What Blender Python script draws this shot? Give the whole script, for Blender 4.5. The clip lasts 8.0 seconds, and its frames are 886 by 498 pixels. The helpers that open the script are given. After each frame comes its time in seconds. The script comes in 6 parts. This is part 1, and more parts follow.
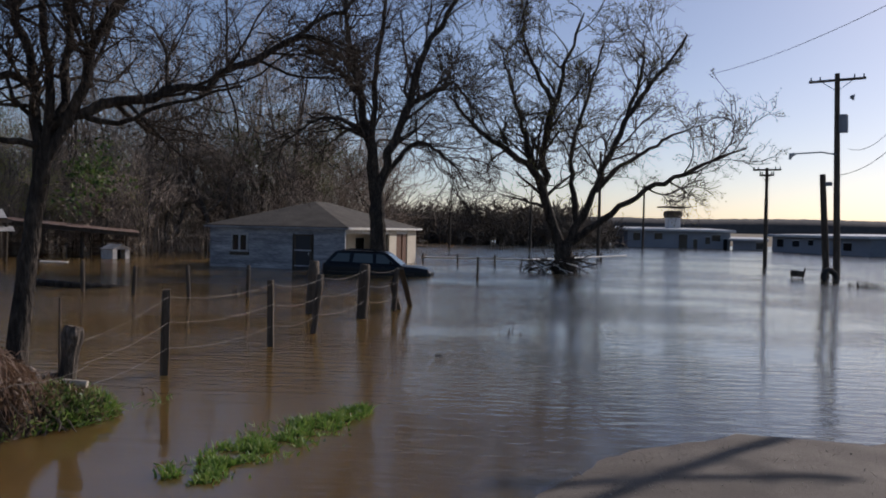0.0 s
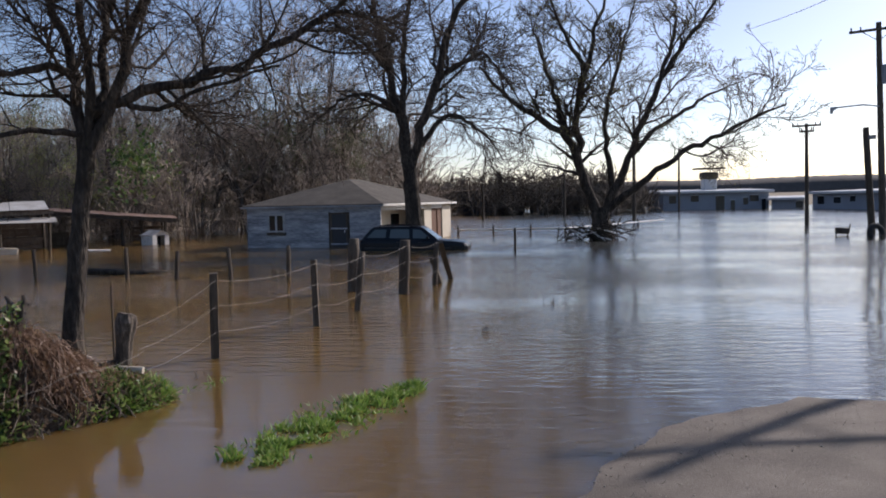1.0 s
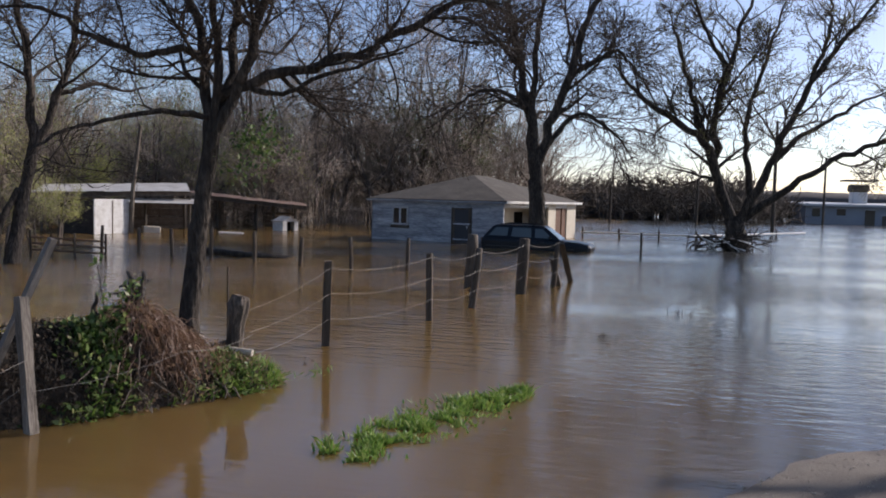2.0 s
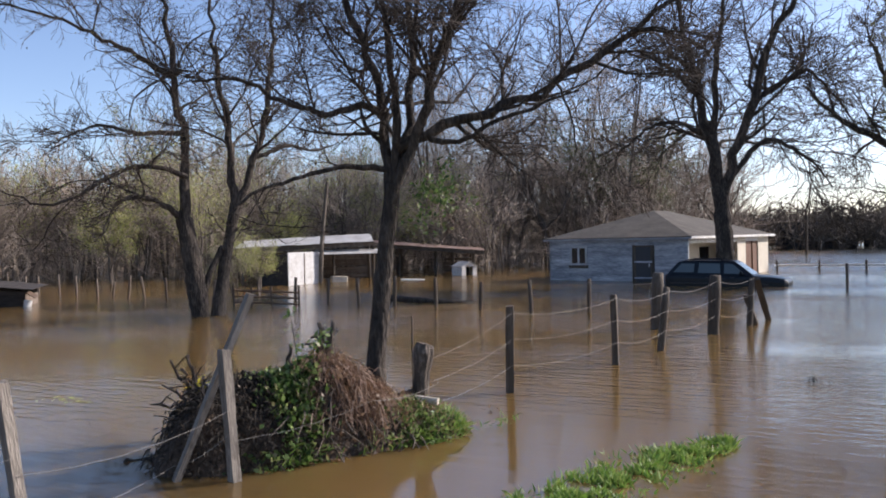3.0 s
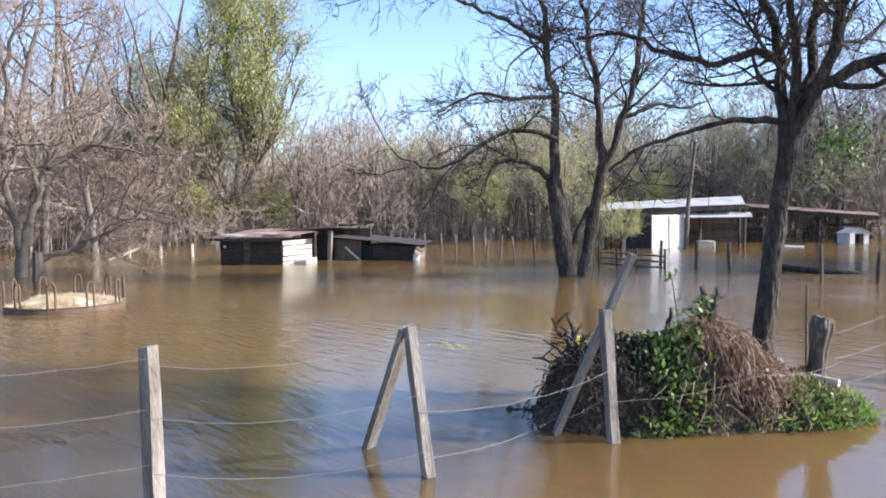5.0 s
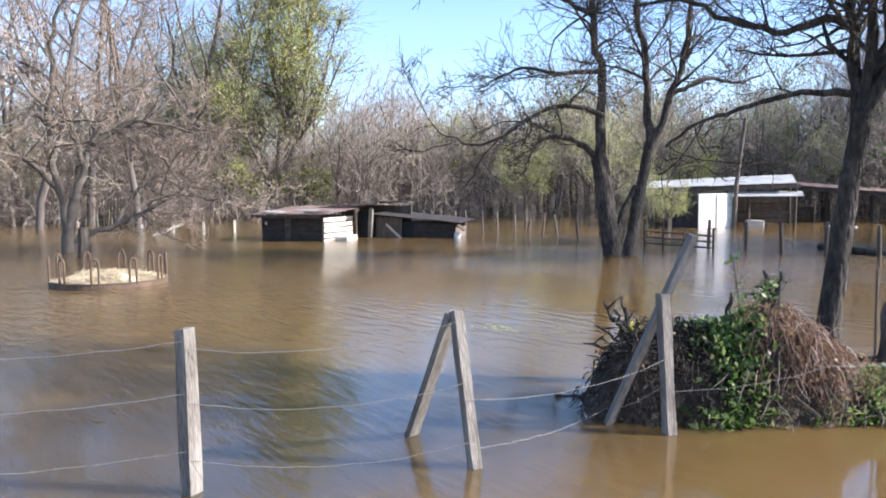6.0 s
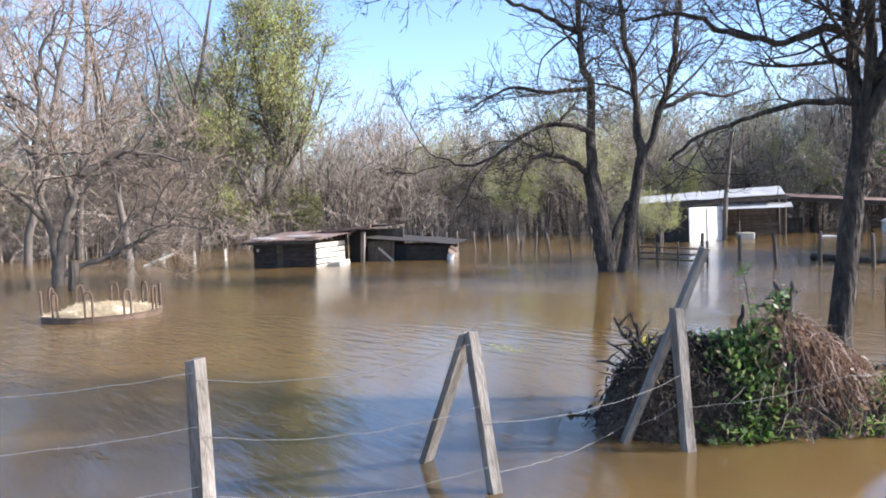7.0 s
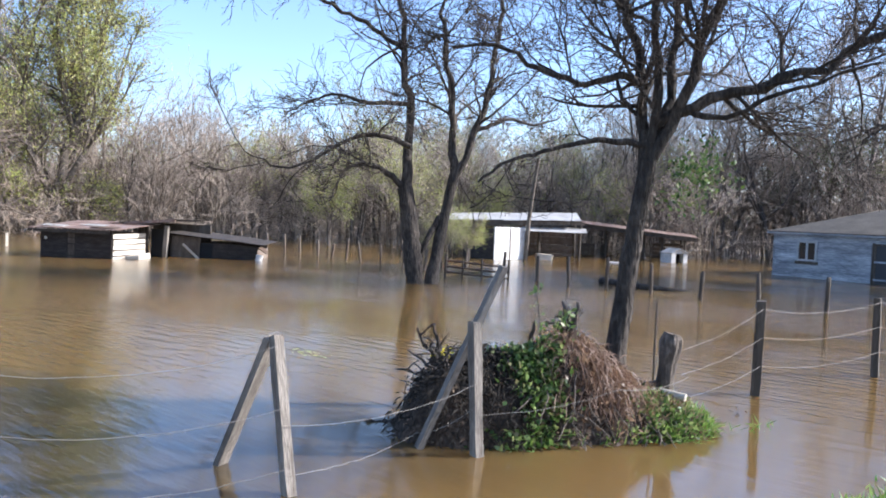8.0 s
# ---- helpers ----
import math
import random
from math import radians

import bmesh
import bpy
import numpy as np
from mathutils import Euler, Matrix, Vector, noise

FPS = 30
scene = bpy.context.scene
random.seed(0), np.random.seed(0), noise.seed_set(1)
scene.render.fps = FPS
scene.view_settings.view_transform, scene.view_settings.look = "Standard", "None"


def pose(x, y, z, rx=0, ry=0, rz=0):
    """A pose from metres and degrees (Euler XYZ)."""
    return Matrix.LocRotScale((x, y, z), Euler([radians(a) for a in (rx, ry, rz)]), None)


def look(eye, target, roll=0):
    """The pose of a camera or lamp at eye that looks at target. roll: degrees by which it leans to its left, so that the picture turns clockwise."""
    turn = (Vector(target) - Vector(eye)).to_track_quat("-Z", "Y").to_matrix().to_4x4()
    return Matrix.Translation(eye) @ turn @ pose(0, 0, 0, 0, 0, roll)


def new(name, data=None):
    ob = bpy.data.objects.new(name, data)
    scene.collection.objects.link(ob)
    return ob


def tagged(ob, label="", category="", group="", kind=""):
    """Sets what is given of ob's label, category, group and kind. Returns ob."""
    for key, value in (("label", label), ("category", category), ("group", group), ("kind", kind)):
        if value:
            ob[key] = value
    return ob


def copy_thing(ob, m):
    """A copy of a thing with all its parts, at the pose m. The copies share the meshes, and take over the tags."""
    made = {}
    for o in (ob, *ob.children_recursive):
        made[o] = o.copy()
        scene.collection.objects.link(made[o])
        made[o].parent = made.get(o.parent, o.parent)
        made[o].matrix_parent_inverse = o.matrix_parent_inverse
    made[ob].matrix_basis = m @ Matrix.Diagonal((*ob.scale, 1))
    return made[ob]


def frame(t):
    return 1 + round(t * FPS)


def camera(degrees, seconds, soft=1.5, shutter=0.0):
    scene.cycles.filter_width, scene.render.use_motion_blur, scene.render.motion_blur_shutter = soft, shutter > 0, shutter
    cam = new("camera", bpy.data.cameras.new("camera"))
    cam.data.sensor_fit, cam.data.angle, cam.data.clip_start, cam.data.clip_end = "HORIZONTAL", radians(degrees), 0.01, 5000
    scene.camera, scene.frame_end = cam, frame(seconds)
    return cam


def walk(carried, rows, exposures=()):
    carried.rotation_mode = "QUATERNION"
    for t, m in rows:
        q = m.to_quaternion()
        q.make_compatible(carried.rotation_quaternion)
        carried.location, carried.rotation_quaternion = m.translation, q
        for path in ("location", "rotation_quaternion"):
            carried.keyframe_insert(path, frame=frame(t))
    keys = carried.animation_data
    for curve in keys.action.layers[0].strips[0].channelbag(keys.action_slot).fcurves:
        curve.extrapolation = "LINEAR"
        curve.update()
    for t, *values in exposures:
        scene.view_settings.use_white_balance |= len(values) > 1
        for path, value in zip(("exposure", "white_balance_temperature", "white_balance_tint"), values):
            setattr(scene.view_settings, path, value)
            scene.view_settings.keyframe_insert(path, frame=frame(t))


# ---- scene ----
cam = camera(58.2, 8.0, soft=1.85)
PATH = [
    (0, pose(0.422, -0.548, 2.028, 88.44, -1.28, 1.09)),
    (0.5, pose(0.310, -0.489, 2.028, 90.05, 0.04, 3.11)),
    (1, pose(0.271, -0.446, 2.027, 86.49, 1.27, 3.36)),
    (1.5, pose(0.293, -0.266, 2.018, 88.63, 0.17, 4.15)),
    (2, pose(0.315, -0.087, 1.996, 86.34, -1.44, 12.39)),
    (2.2, pose(0.293, -0.038, 2.007, 86.23, -0.38, 16.61)),
    (3.3, pose(0.209, 0.117, 2.011, 89.90, -0.06, 26.80)),
    (3.5, pose(0.217, 0.137, 2.007, 89.64, -1.66, 28.42)),
    (4, pose(0.183, 0.167, 1.999, 87.83, -0.75, 40.14)),
    (4.5, pose(0.071, 0.167, 1.992, 88.99, -0.72, 46.56)),
    (5, pose(-0.072, 0.126, 1.980, 87.15, 0.83, 50.43)),
    (5.2, pose(-0.089, 0.142, 1.979, 86.64, 0.63, 48.72)),
    (6.3, pose(-0.431, 0.309, 1.980, 85.33, 0.58, 54.32)),
    (6.5, pose(-0.441, 0.312, 1.973, 86.04, 0.72, 53.15)),
    (7, pose(-0.529, 0.206, 1.969, 87.12, 2.32, 52.39)),
    (7.5, pose(-0.530, 0.138, 1.975, 85.47, 0.52, 47.88)),
    (8, pose(-0.428, 0.110, 1.985, 87.63, -2.32, 39.06)),
]
walk(cam, PATH, exposures=[(0.0, -0.78, 6300, 20), (0.5, -0.56, 6300, 20), (1.0, -0.14, 6300, 20), (1.5, -0.03, 6300, 20), (2.0, -0.06, 6300, 20), (3.5, 0.82, 6150, 19), (4.5, 1.15, 5900, 17), (6.5, 1.21, 5720, 15), (8.0, 1.21, 5720, 15)])

# ---- daylight ----
SUN_AZ = 46.0      # degrees clockwise from the y axis
SUN_EL = 30.0
world = bpy.data.worlds.new("sky")
scene.world = world
world.use_nodes = True
wn = world.node_tree.nodes
wl = world.node_tree.links
sky = wn.new("ShaderNodeTexSky")
sky.sky_type = "NISHITA"
sky.sun_disc = False
sky.sun_elevation = radians(SUN_EL)
sky.sun_rotation = radians(SUN_AZ)
sky.air_density = 0.85
sky.dust_density = 0.65
sky.ozone_density = 1.5
wl.new(sky.outputs[0], wn["Background"].inputs[0])
wn["Background"].inputs[1].default_value = 0.14
sun_data = bpy.data.lights.new("sun", "SUN")
sun_data.energy = 5.0
sun_data.angle = radians(0.6)
sun_data.color = (1.0, 0.94, 0.84)
sun = new("sun", sun_data)
sun_dir = Vector((math.sin(radians(SUN_AZ)) * math.cos(radians(SUN_EL)), math.cos(radians(SUN_AZ)) * math.cos(radians(SUN_EL)), math.sin(radians(SUN_EL))))
sun.matrix_world = look(sun_dir * 100, (0, 0, 0))


# ---- materials ----
def material(name, colors, scale=4.0, rough=0.85, bump=0.3, fine=40.0, stretch=(1, 1, 1), metallic=0.0, by_object=0.0, spec=0.4, bump_dist=0.02):
    """Noise-mixed colours at two scales, with bump, in the object's own metres."""
    m = bpy.data.materials.new(name)
    m.use_nodes = True
    n, l = m.node_tree.nodes, m.node_tree.links
    bsdf = n["Principled BSDF"]
    tc = n.new("ShaderNodeTexCoord")
    mp = n.new("ShaderNodeMapping")
    mp.inputs["Scale"].default_value = stretch
    l.new(tc.outputs["Object"], mp.inputs["Vector"])
    big = n.new("ShaderNodeTexNoise")
    big.inputs["Scale"].default_value = scale
    big.inputs["Detail"].default_value = 5
    small = n.new("ShaderNodeTexNoise")
    small.inputs["Scale"].default_value = fine
    small.inputs["Detail"].default_value = 4
    l.new(mp.outputs[0], big.inputs["Vector"])
    l.new(mp.outputs[0], small.inputs["Vector"])
    mix = n.new("ShaderNodeMix")
    mix.data_type = "FLOAT"
    mix.inputs[0].default_value = 0.45
    l.new(big.outputs[0], mix.inputs[2])
    l.new(small.outputs[0], mix.inputs[3])
    ramp = n.new("ShaderNodeValToRGB")
    els = ramp.color_ramp.elements
    els[0].position, els[1].position = 0.32, 0.68
    els[0].color, els[1].color = (*colors[0], 1), (*colors[-1], 1)
    for i, c in enumerate(colors[1:-1]):
        e = els.new(0.32 + 0.36 * (i + 1) / (len(colors) - 1))
        e.color = (*c, 1)
    l.new(mix.outputs[0], ramp.inputs[0])
    out = ramp.outputs[0]
    if by_object:
        info = n.new("ShaderNodeObjectInfo")
        hsv = n.new("ShaderNodeHueSaturation")
        rng = n.new("ShaderNodeMapRange")
        rng.inputs[3].default_value, rng.inputs[4].default_value = 1 - by_object, 1 + by_object
        l.new(info.outputs["Random"], rng.inputs[0])
        l.new(rng.outputs[0], hsv.inputs["Value"])
        l.new(out, hsv.inputs["Color"])
        out = hsv.outputs[0]
    l.new(out, bsdf.inputs["Base Color"])
    bsdf.inputs["Roughness"].default_value = rough
    bsdf.inputs["Metallic"].default_value = metallic
    bsdf.inputs["Specular IOR Level"].default_value = spec
    if bump:
        bp = n.new("ShaderNodeBump")
        bp.inputs["Strength"].default_value = bump
        bp.inputs["Distance"].default_value = bump_dist
        l.new(small.outputs[0], bp.inputs["Height"])
        l.new(bp.outputs[0], bsdf.inputs["Normal"])
    return m


def leaf_material(name, colors):
    """Thin leaves: colour varies from leaf to leaf, and light comes through."""
    m = bpy.data.materials.new(name)
    m.use_nodes = True
    n, l = m.node_tree.nodes, m.node_tree.links
    geo = n.new("ShaderNodeNewGeometry")
    ramp = n.new("ShaderNodeValToRGB")
    els = ramp.color_ramp.elements
    els[0].color, els[1].color = (*colors[0], 1), (*colors[-1], 1)
    for i, c in enumerate(colors[1:-1]):
        els.new((i + 1) / (len(colors) - 1)).color = (*c, 1)
    l.new(geo.outputs["Random Per Island"], ramp.inputs[0])
    bsdf = n["Principled BSDF"]
    bsdf.inputs["Roughness"].default_value = 0.5
    l.new(ramp.outputs[0], bsdf.inputs["Base Color"])
    tr = n.new("ShaderNodeBsdfTranslucent")
    l.new(ramp.outputs[0], tr.inputs["Color"])
    mix = n.new("ShaderNodeMixShader")
    mix.inputs[0].default_value = 0.4
    l.new(bsdf.outputs[0], mix.inputs[1])
    l.new(tr.outputs[0], mix.inputs[2])
    l.new(mix.outputs[0], n["Material Output"].inputs["Surface"])
    return m


def plain(name, color, rough=0.5, metallic=0.0):
    m = bpy.data.materials.new(name)
    m.use_nodes = True
    b = m.node_tree.nodes["Principled BSDF"]
    b.inputs["Base Color"].default_value = (*color, 1)
    b.inputs["Roughness"].default_value = rough
    b.inputs["Metallic"].default_value = metallic
    return m


def water_material():
    """Silty flood water: brown body, mirror-like skin, wind ripples that come and go in patches."""
    m = bpy.data.materials.new("flood_water")
    m.use_nodes = True
    n, l = m.node_tree.nodes, m.node_tree.links
    b = n["Principled BSDF"]
    tc = n.new("ShaderNodeTexCoord")
    def noise_tex(scale, detail, stretch=(1, 1, 1), turn=0):
        mp = n.new("ShaderNodeMapping")
        mp.inputs["Scale"].default_value = stretch
        mp.inputs["Rotation"].default_value = (0, 0, radians(turn))
        l.new(tc.outputs["Object"], mp.inputs["Vector"])
        t = n.new("ShaderNodeTexNoise")
        t.inputs["Scale"].default_value = scale
        t.inputs["Detail"].default_value = detail
        l.new(mp.outputs[0], t.inputs["Vector"])
        return t
    silt = noise_tex(0.12, 3)
    ramp = n.new("ShaderNodeValToRGB")
    ramp.color_ramp.elements[0].position, ramp.color_ramp.elements[1].position = 0.35, 0.65
    ramp.color_ramp.elements[0].color = (0.13, 0.077, 0.024, 1)
    ramp.color_ramp.elements[1].color = (0.162, 0.10, 0.036, 1)
    l.new(silt.outputs[0], ramp.inputs[0])
    # over the road the water is shallow and greyer than over the field
    pos = n.new("ShaderNodeSeparateXYZ")
    l.new(tc.outputs["Object"], pos.inputs[0])
    wob = n.new("ShaderNodeMath")
    wob.operation = "MULTIPLY_ADD"
    l.new(silt.outputs[0], wob.inputs[0])
    wob.inputs[1].default_value = 3.0
    l.new(pos.outputs[0], wob.inputs[2])
    side = n.new("ShaderNodeMapRange")
    side.inputs[1].default_value, side.inputs[2].default_value = 0.6, 4.2
    l.new(wob.outputs[0], side.inputs[0])
    tone = n.new("ShaderNodeMix")
    tone.data_type = "RGBA"
    l.new(side.outputs[0], tone.inputs[0])
    l.new(ramp.outputs[0], tone.inputs[6])
    tone.inputs[7].default_value = (0.052, 0.046, 0.034, 1)
    # tree shade on the water along the roadside fence, painted into its colour
    shade_patch = n.new("ShaderNodeMapping")
    shade_patch.vector_type = "TEXTURE"
    shade_patch.inputs["Location"].default_value = (-6.6, 2.0, 0)
    shade_patch.inputs["Rotation"].default_value = (0, 0, radians(-24))
    shade_patch.inputs["Scale"].default_value = (2.3, 4.6, 1)
    l.new(tc.outputs["Object"], shade_patch.inputs["Vector"])
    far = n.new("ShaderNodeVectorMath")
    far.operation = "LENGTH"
    l.new(shade_patch.outputs[0], far.inputs[0])
    shade_edge = noise_tex(0.7, 3)
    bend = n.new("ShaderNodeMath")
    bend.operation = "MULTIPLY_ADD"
    l.new(shade_edge.outputs[0], bend.inputs[0])
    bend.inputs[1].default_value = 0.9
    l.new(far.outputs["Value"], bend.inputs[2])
    shade_amount = n.new("ShaderNodeMapRange")
    shade_amount.interpolation_type = "SMOOTHSTEP"
    shade_amount.inputs[1].default_value, shade_amount.inputs[2].default_value = 0.75, 1.65
    shade_amount.inputs[3].default_value, shade_amount.inputs[4].default_value = 0.75, 0.0
    l.new(bend.outputs[0], shade_amount.inputs[0])
    # lays the painted shade's dark tone over the silt colour
    dimmed = n.new("ShaderNodeMix")
    dimmed.data_type = "RGBA"
    l.new(shade_amount.outputs[0], dimmed.inputs[0])
    l.new(tone.outputs[2], dimmed.inputs[6])
    dimmed.inputs[7].default_value = (0.038, 0.032, 0.022, 1)
    l.new(dimmed.outputs[2], b.inputs["Base Color"])
    b.subsurface_method = "BURLEY"
    b.inputs["Subsurface Weight"].default_value = 1.0
    b.inputs["Subsurface Radius"].default_value = (1.0, 0.8, 0.5)
    b.inputs["Subsurface Scale"].default_value = 0.35
    b.inputs["IOR"].default_value = 1.5
    b.inputs["Specular IOR Level"].default_value = 0.7
    ripples = noise_tex(2.2, 5, (0.8, 3.0, 1), 8)
    swell = noise_tex(0.7, 2, (0.7, 1.8, 1), -12)
    patch = noise_tex(0.09, 2, (1, 1.6, 1))
    rough = n.new("ShaderNodeMapRange")
    rough.inputs[1].default_value, rough.inputs[2].default_value = 0.40, 0.62
    rough.inputs[3].default_value, rough.inputs[4].default_value = 0.02, 0.05
    l.new(patch.outputs[0], rough.inputs[0])
    out = n.new("ShaderNodeVectorMath")
    out.operation = "LENGTH"
    l.new(tc.outputs["Object"], out.inputs[0])
    wide = n.new("ShaderNodeMapRange")
    wide.inputs[1].default_value, wide.inputs[2].default_value = 9.0, 34.0
    wide.inputs[3].default_value, wide.inputs[4].default_value = 0.0, 0.10
    l.new(out.outputs["Value"], wide.inputs[0])
    both = n.new("ShaderNodeMath")
    l.new(rough.outputs[0], both.inputs[0])
    l.new(wide.outputs[0], both.inputs[1])
    l.new(both.outputs[0], b.inputs["Roughness"])
    mask = n.new("ShaderNodeMapRange")
    mask.inputs[1].default_value, mask.inputs[2].default_value = 0.40, 0.62
    mask.inputs[3].default_value, mask.inputs[4].default_value = 0.22, 1.1
    l.new(patch.outputs[0], mask.inputs[0])
    # wind reaches the open side; the field behind the fence lies sheltered
    sep = n.new("ShaderNodeSeparateXYZ")
    l.new(tc.outputs["Object"], sep.inputs[0])
    lee = n.new("ShaderNodeMapRange")
    lee.inputs[1].default_value, lee.inputs[2].default_value = -7.0, 0.0
    lee.inputs[3].default_value, lee.inputs[4].default_value = 0.75, 1.0
    l.new(sep.outputs[0], lee.inputs[0])
    wind = n.new("ShaderNodeMath")
    wind.operation = "MULTIPLY"
    l.new(lee.outputs[0], wind.inputs[0])
    l.new(mask.outputs[0], wind.inputs[1])
    # the open flood further out is choppier
    reach = n.new("ShaderNodeVectorMath")
    reach.operation = "LENGTH"
    l.new(tc.outputs["Object"], reach.inputs[0])
    chop = n.new("ShaderNodeMapRange")
    chop.inputs[1].default_value, chop.inputs[2].default_value = 7.0, 26.0
    chop.inputs[3].default_value, chop.inputs[4].default_value = 1.0, 4.5
    l.new(reach.outputs["Value"], chop.inputs[0])
    gust = n.new("ShaderNodeMath")
    gust.operation = "MULTIPLY"
    l.new(wind.outputs[0], gust.inputs[0])
    l.new(chop.outputs[0], gust.inputs[1])
    mul = n.new("ShaderNodeMath")
    mul.operation = "MULTIPLY"
    l.new(ripples.outputs[0], mul.inputs[0])
    l.new(gust.outputs[0], mul.inputs[1])
    add = n.new("ShaderNodeMath")
    add.operation = "MULTIPLY_ADD"
    l.new(swell.outputs[0], add.inputs[0])
    add.inputs[1].default_value = 0.2
    l.new(mul.outputs[0], add.inputs[2])
    bp = n.new("ShaderNodeBump")
    bp.inputs["Strength"].default_value = 1.0
    bp.inputs["Distance"].default_value = 0.014
    l.new(add.outputs[0], bp.inputs["Height"])
    l.new(bp.outputs[0], b.inputs["Normal"])
    return m


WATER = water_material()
ASPHALT = material("worn_asphalt", [(0.08, 0.065, 0.05), (0.135, 0.112, 0.088), (0.21, 0.18, 0.145)], 1.6, 0.9, 0.35, 110)
BARK = material("dark_bark", [(0.018, 0.014, 0.011), (0.05, 0.04, 0.031), (0.125, 0.10, 0.078)], 5, 0.95, 1.0, 20, (1, 1, 0.3), bump_dist=0.08)
BARK_STUMP = material("stump_bark", [(0.035, 0.028, 0.022), (0.10, 0.08, 0.062), (0.27, 0.22, 0.175)], 6, 0.95, 1.0, 30, (1, 1, 0.35), bump_dist=0.04)
BARK_GREY = material("grey_bark", [(0.08, 0.065, 0.05), (0.13, 0.105, 0.08), (0.20, 0.17, 0.13)], 5, 0.95, 0.8, 22, (1, 1, 0.3))
TWIG = material("twig_bark", [(0.05, 0.038, 0.028), (0.085, 0.062, 0.045)], 3, 0.9, 0)
TWIG_TAN = material("tan_twigs", [(0.22, 0.165, 0.12), (0.36, 0.275, 0.20)], 1.5, 0.9, 0, by_object=0.2)
TWIG_MID = material("grey_brown_twigs", [(0.12, 0.094, 0.07), (0.20, 0.16, 0.12)], 1.5, 0.9, 0, by_object=0.2)
TWIG_WOOD = material("woodland_twigs", [(0.265, 0.212, 0.165), (0.43, 0.35, 0.275)], 0.8, 0.9, 0, by_object=0.3)
BARK_WOOD = material("woodland_bark", [(0.09, 0.074, 0.06), (0.18, 0.148, 0.118)], 3, 0.95, 0.5, 20, (1, 1, 0.3), by_object=0.3)
LEAF_SPRING = leaf_material("spring_leaves", [(0.30, 0.36, 0.09), (0.44, 0.46, 0.13), (0.56, 0.50, 0.19)])
LEAF_BUD = leaf_material("buds", [(0.14, 0.15, 0.05), (0.22, 0.21, 0.08), (0.28, 0.24, 0.12)])
LEAF_GREEN = leaf_material("evergreen_leaves", [(0.045, 0.075, 0.02), (0.07, 0.11, 0.03), (0.11, 0.15, 0.045)])
LEAF_OLIVE = leaf_material("olive_leaves", [(0.09, 0.12, 0.04), (0.14, 0.17, 0.06), (0.20, 0.22, 0.085)])
LEAF_VINE = leaf_material("vine_leaves", [(0.03, 0.06, 0.014), (0.07, 0.135, 0.028), (0.14, 0.22, 0.05), (0.24, 0.32, 0.10), (0.26, 0.23, 0.10)])
LEAF_RUSSET = leaf_material("russet_grass", [(0.10, 0.056, 0.035), (0.21, 0.125, 0.078), (0.36, 0.24, 0.165)])
LEAF_DEAD = leaf_material("dead_leaves", [(0.12, 0.075, 0.04), (0.23, 0.15, 0.09), (0.33, 0.23, 0.145)])
GRASS = leaf_material("grass_blades", [(0.08, 0.17, 0.025), (0.18, 0.30, 0.05), (0.33, 0.38, 0.11)])
# dark growth, with the mound end's deep shade put into its colour
ROOT_SHADED = material("shaded_dark_roots", [(0.016, 0.014, 0.011), (0.045, 0.036, 0.026)], 4, 0.95, 0)
EARTH = material("mound_earth", [(0.025, 0.018, 0.012), (0.075, 0.052, 0.035), (0.16, 0.11, 0.075)], 5, 0.95, 1.0, 26, bump_dist=0.06)
POST = material("weathered_post", [(0.08, 0.066, 0.052), (0.20, 0.172, 0.14), (0.36, 0.32, 0.27)], 3, 0.9, 0.7, 26, (4, 4, 0.5), by_object=0.12)
POST_DARK = material("dark_post", [(0.04, 0.032, 0.025), (0.085, 0.068, 0.05), (0.14, 0.115, 0.09)], 3, 0.9, 0.6, 26, (4, 4, 0.5), by_object=0.2)
WIRE = plain("rusty_wire", (0.26, 0.23, 0.195), 0.5, 0.4)
RUST = material("rusty_steel", [(0.07, 0.045, 0.03), (0.13, 0.085, 0.055), (0.20, 0.14, 0.095)], 6, 0.75, 0.3, 60, metallic=0.3)
HAY = material("wet_hay", [(0.48, 0.37, 0.21), (0.64, 0.52, 0.33), (0.74, 0.63, 0.44)], 5, 0.95, 0.9, 45)
TIN_WHITE = material("pale_tin", [(0.24, 0.22, 0.19), (0.46, 0.44, 0.40), (0.62, 0.61, 0.58)], 1.5, 0.55, 0.1, 20, metallic=0.1)
TIN_RUST = material("rusted_tin", [(0.12, 0.06, 0.04), (0.26, 0.17, 0.13), (0.40, 0.33, 0.29)], 2.2, 0.6, 0.2, 25, metallic=0.2)
TIN_DARK = material("dark_sheet", [(0.03, 0.032, 0.038), (0.06, 0.062, 0.07), (0.11, 0.11, 0.12)], 2, 0.7, 0.2, 25)
WHITE_WOOD = material("peeling_white_paint", [(0.48, 0.45, 0.40), (0.70, 0.68, 0.63), (0.80, 0.79, 0.76)], 4, 0.75, 0.3, 30, (1, 1, 1), by_object=0.08)
WORN_WHITE = material("worn_white_paint", [(0.26, 0.26, 0.26), (0.40, 0.40, 0.39), (0.50, 0.50, 0.49)], 5, 0.75, 0.2, 30)
SIDING = material("worn_pale_siding", [(0.10, 0.11, 0.125), (0.31, 0.325, 0.345), (0.60, 0.61, 0.62)], 1.6, 0.75, 0.25, 9, (0.45, 1, 3.2), by_object=0.16)
SHINGLE = material("grey_shingles", [(0.05, 0.043, 0.035), (0.08, 0.07, 0.057), (0.115, 0.10, 0.083)], 1.5, 0.95, 0.4, 14)
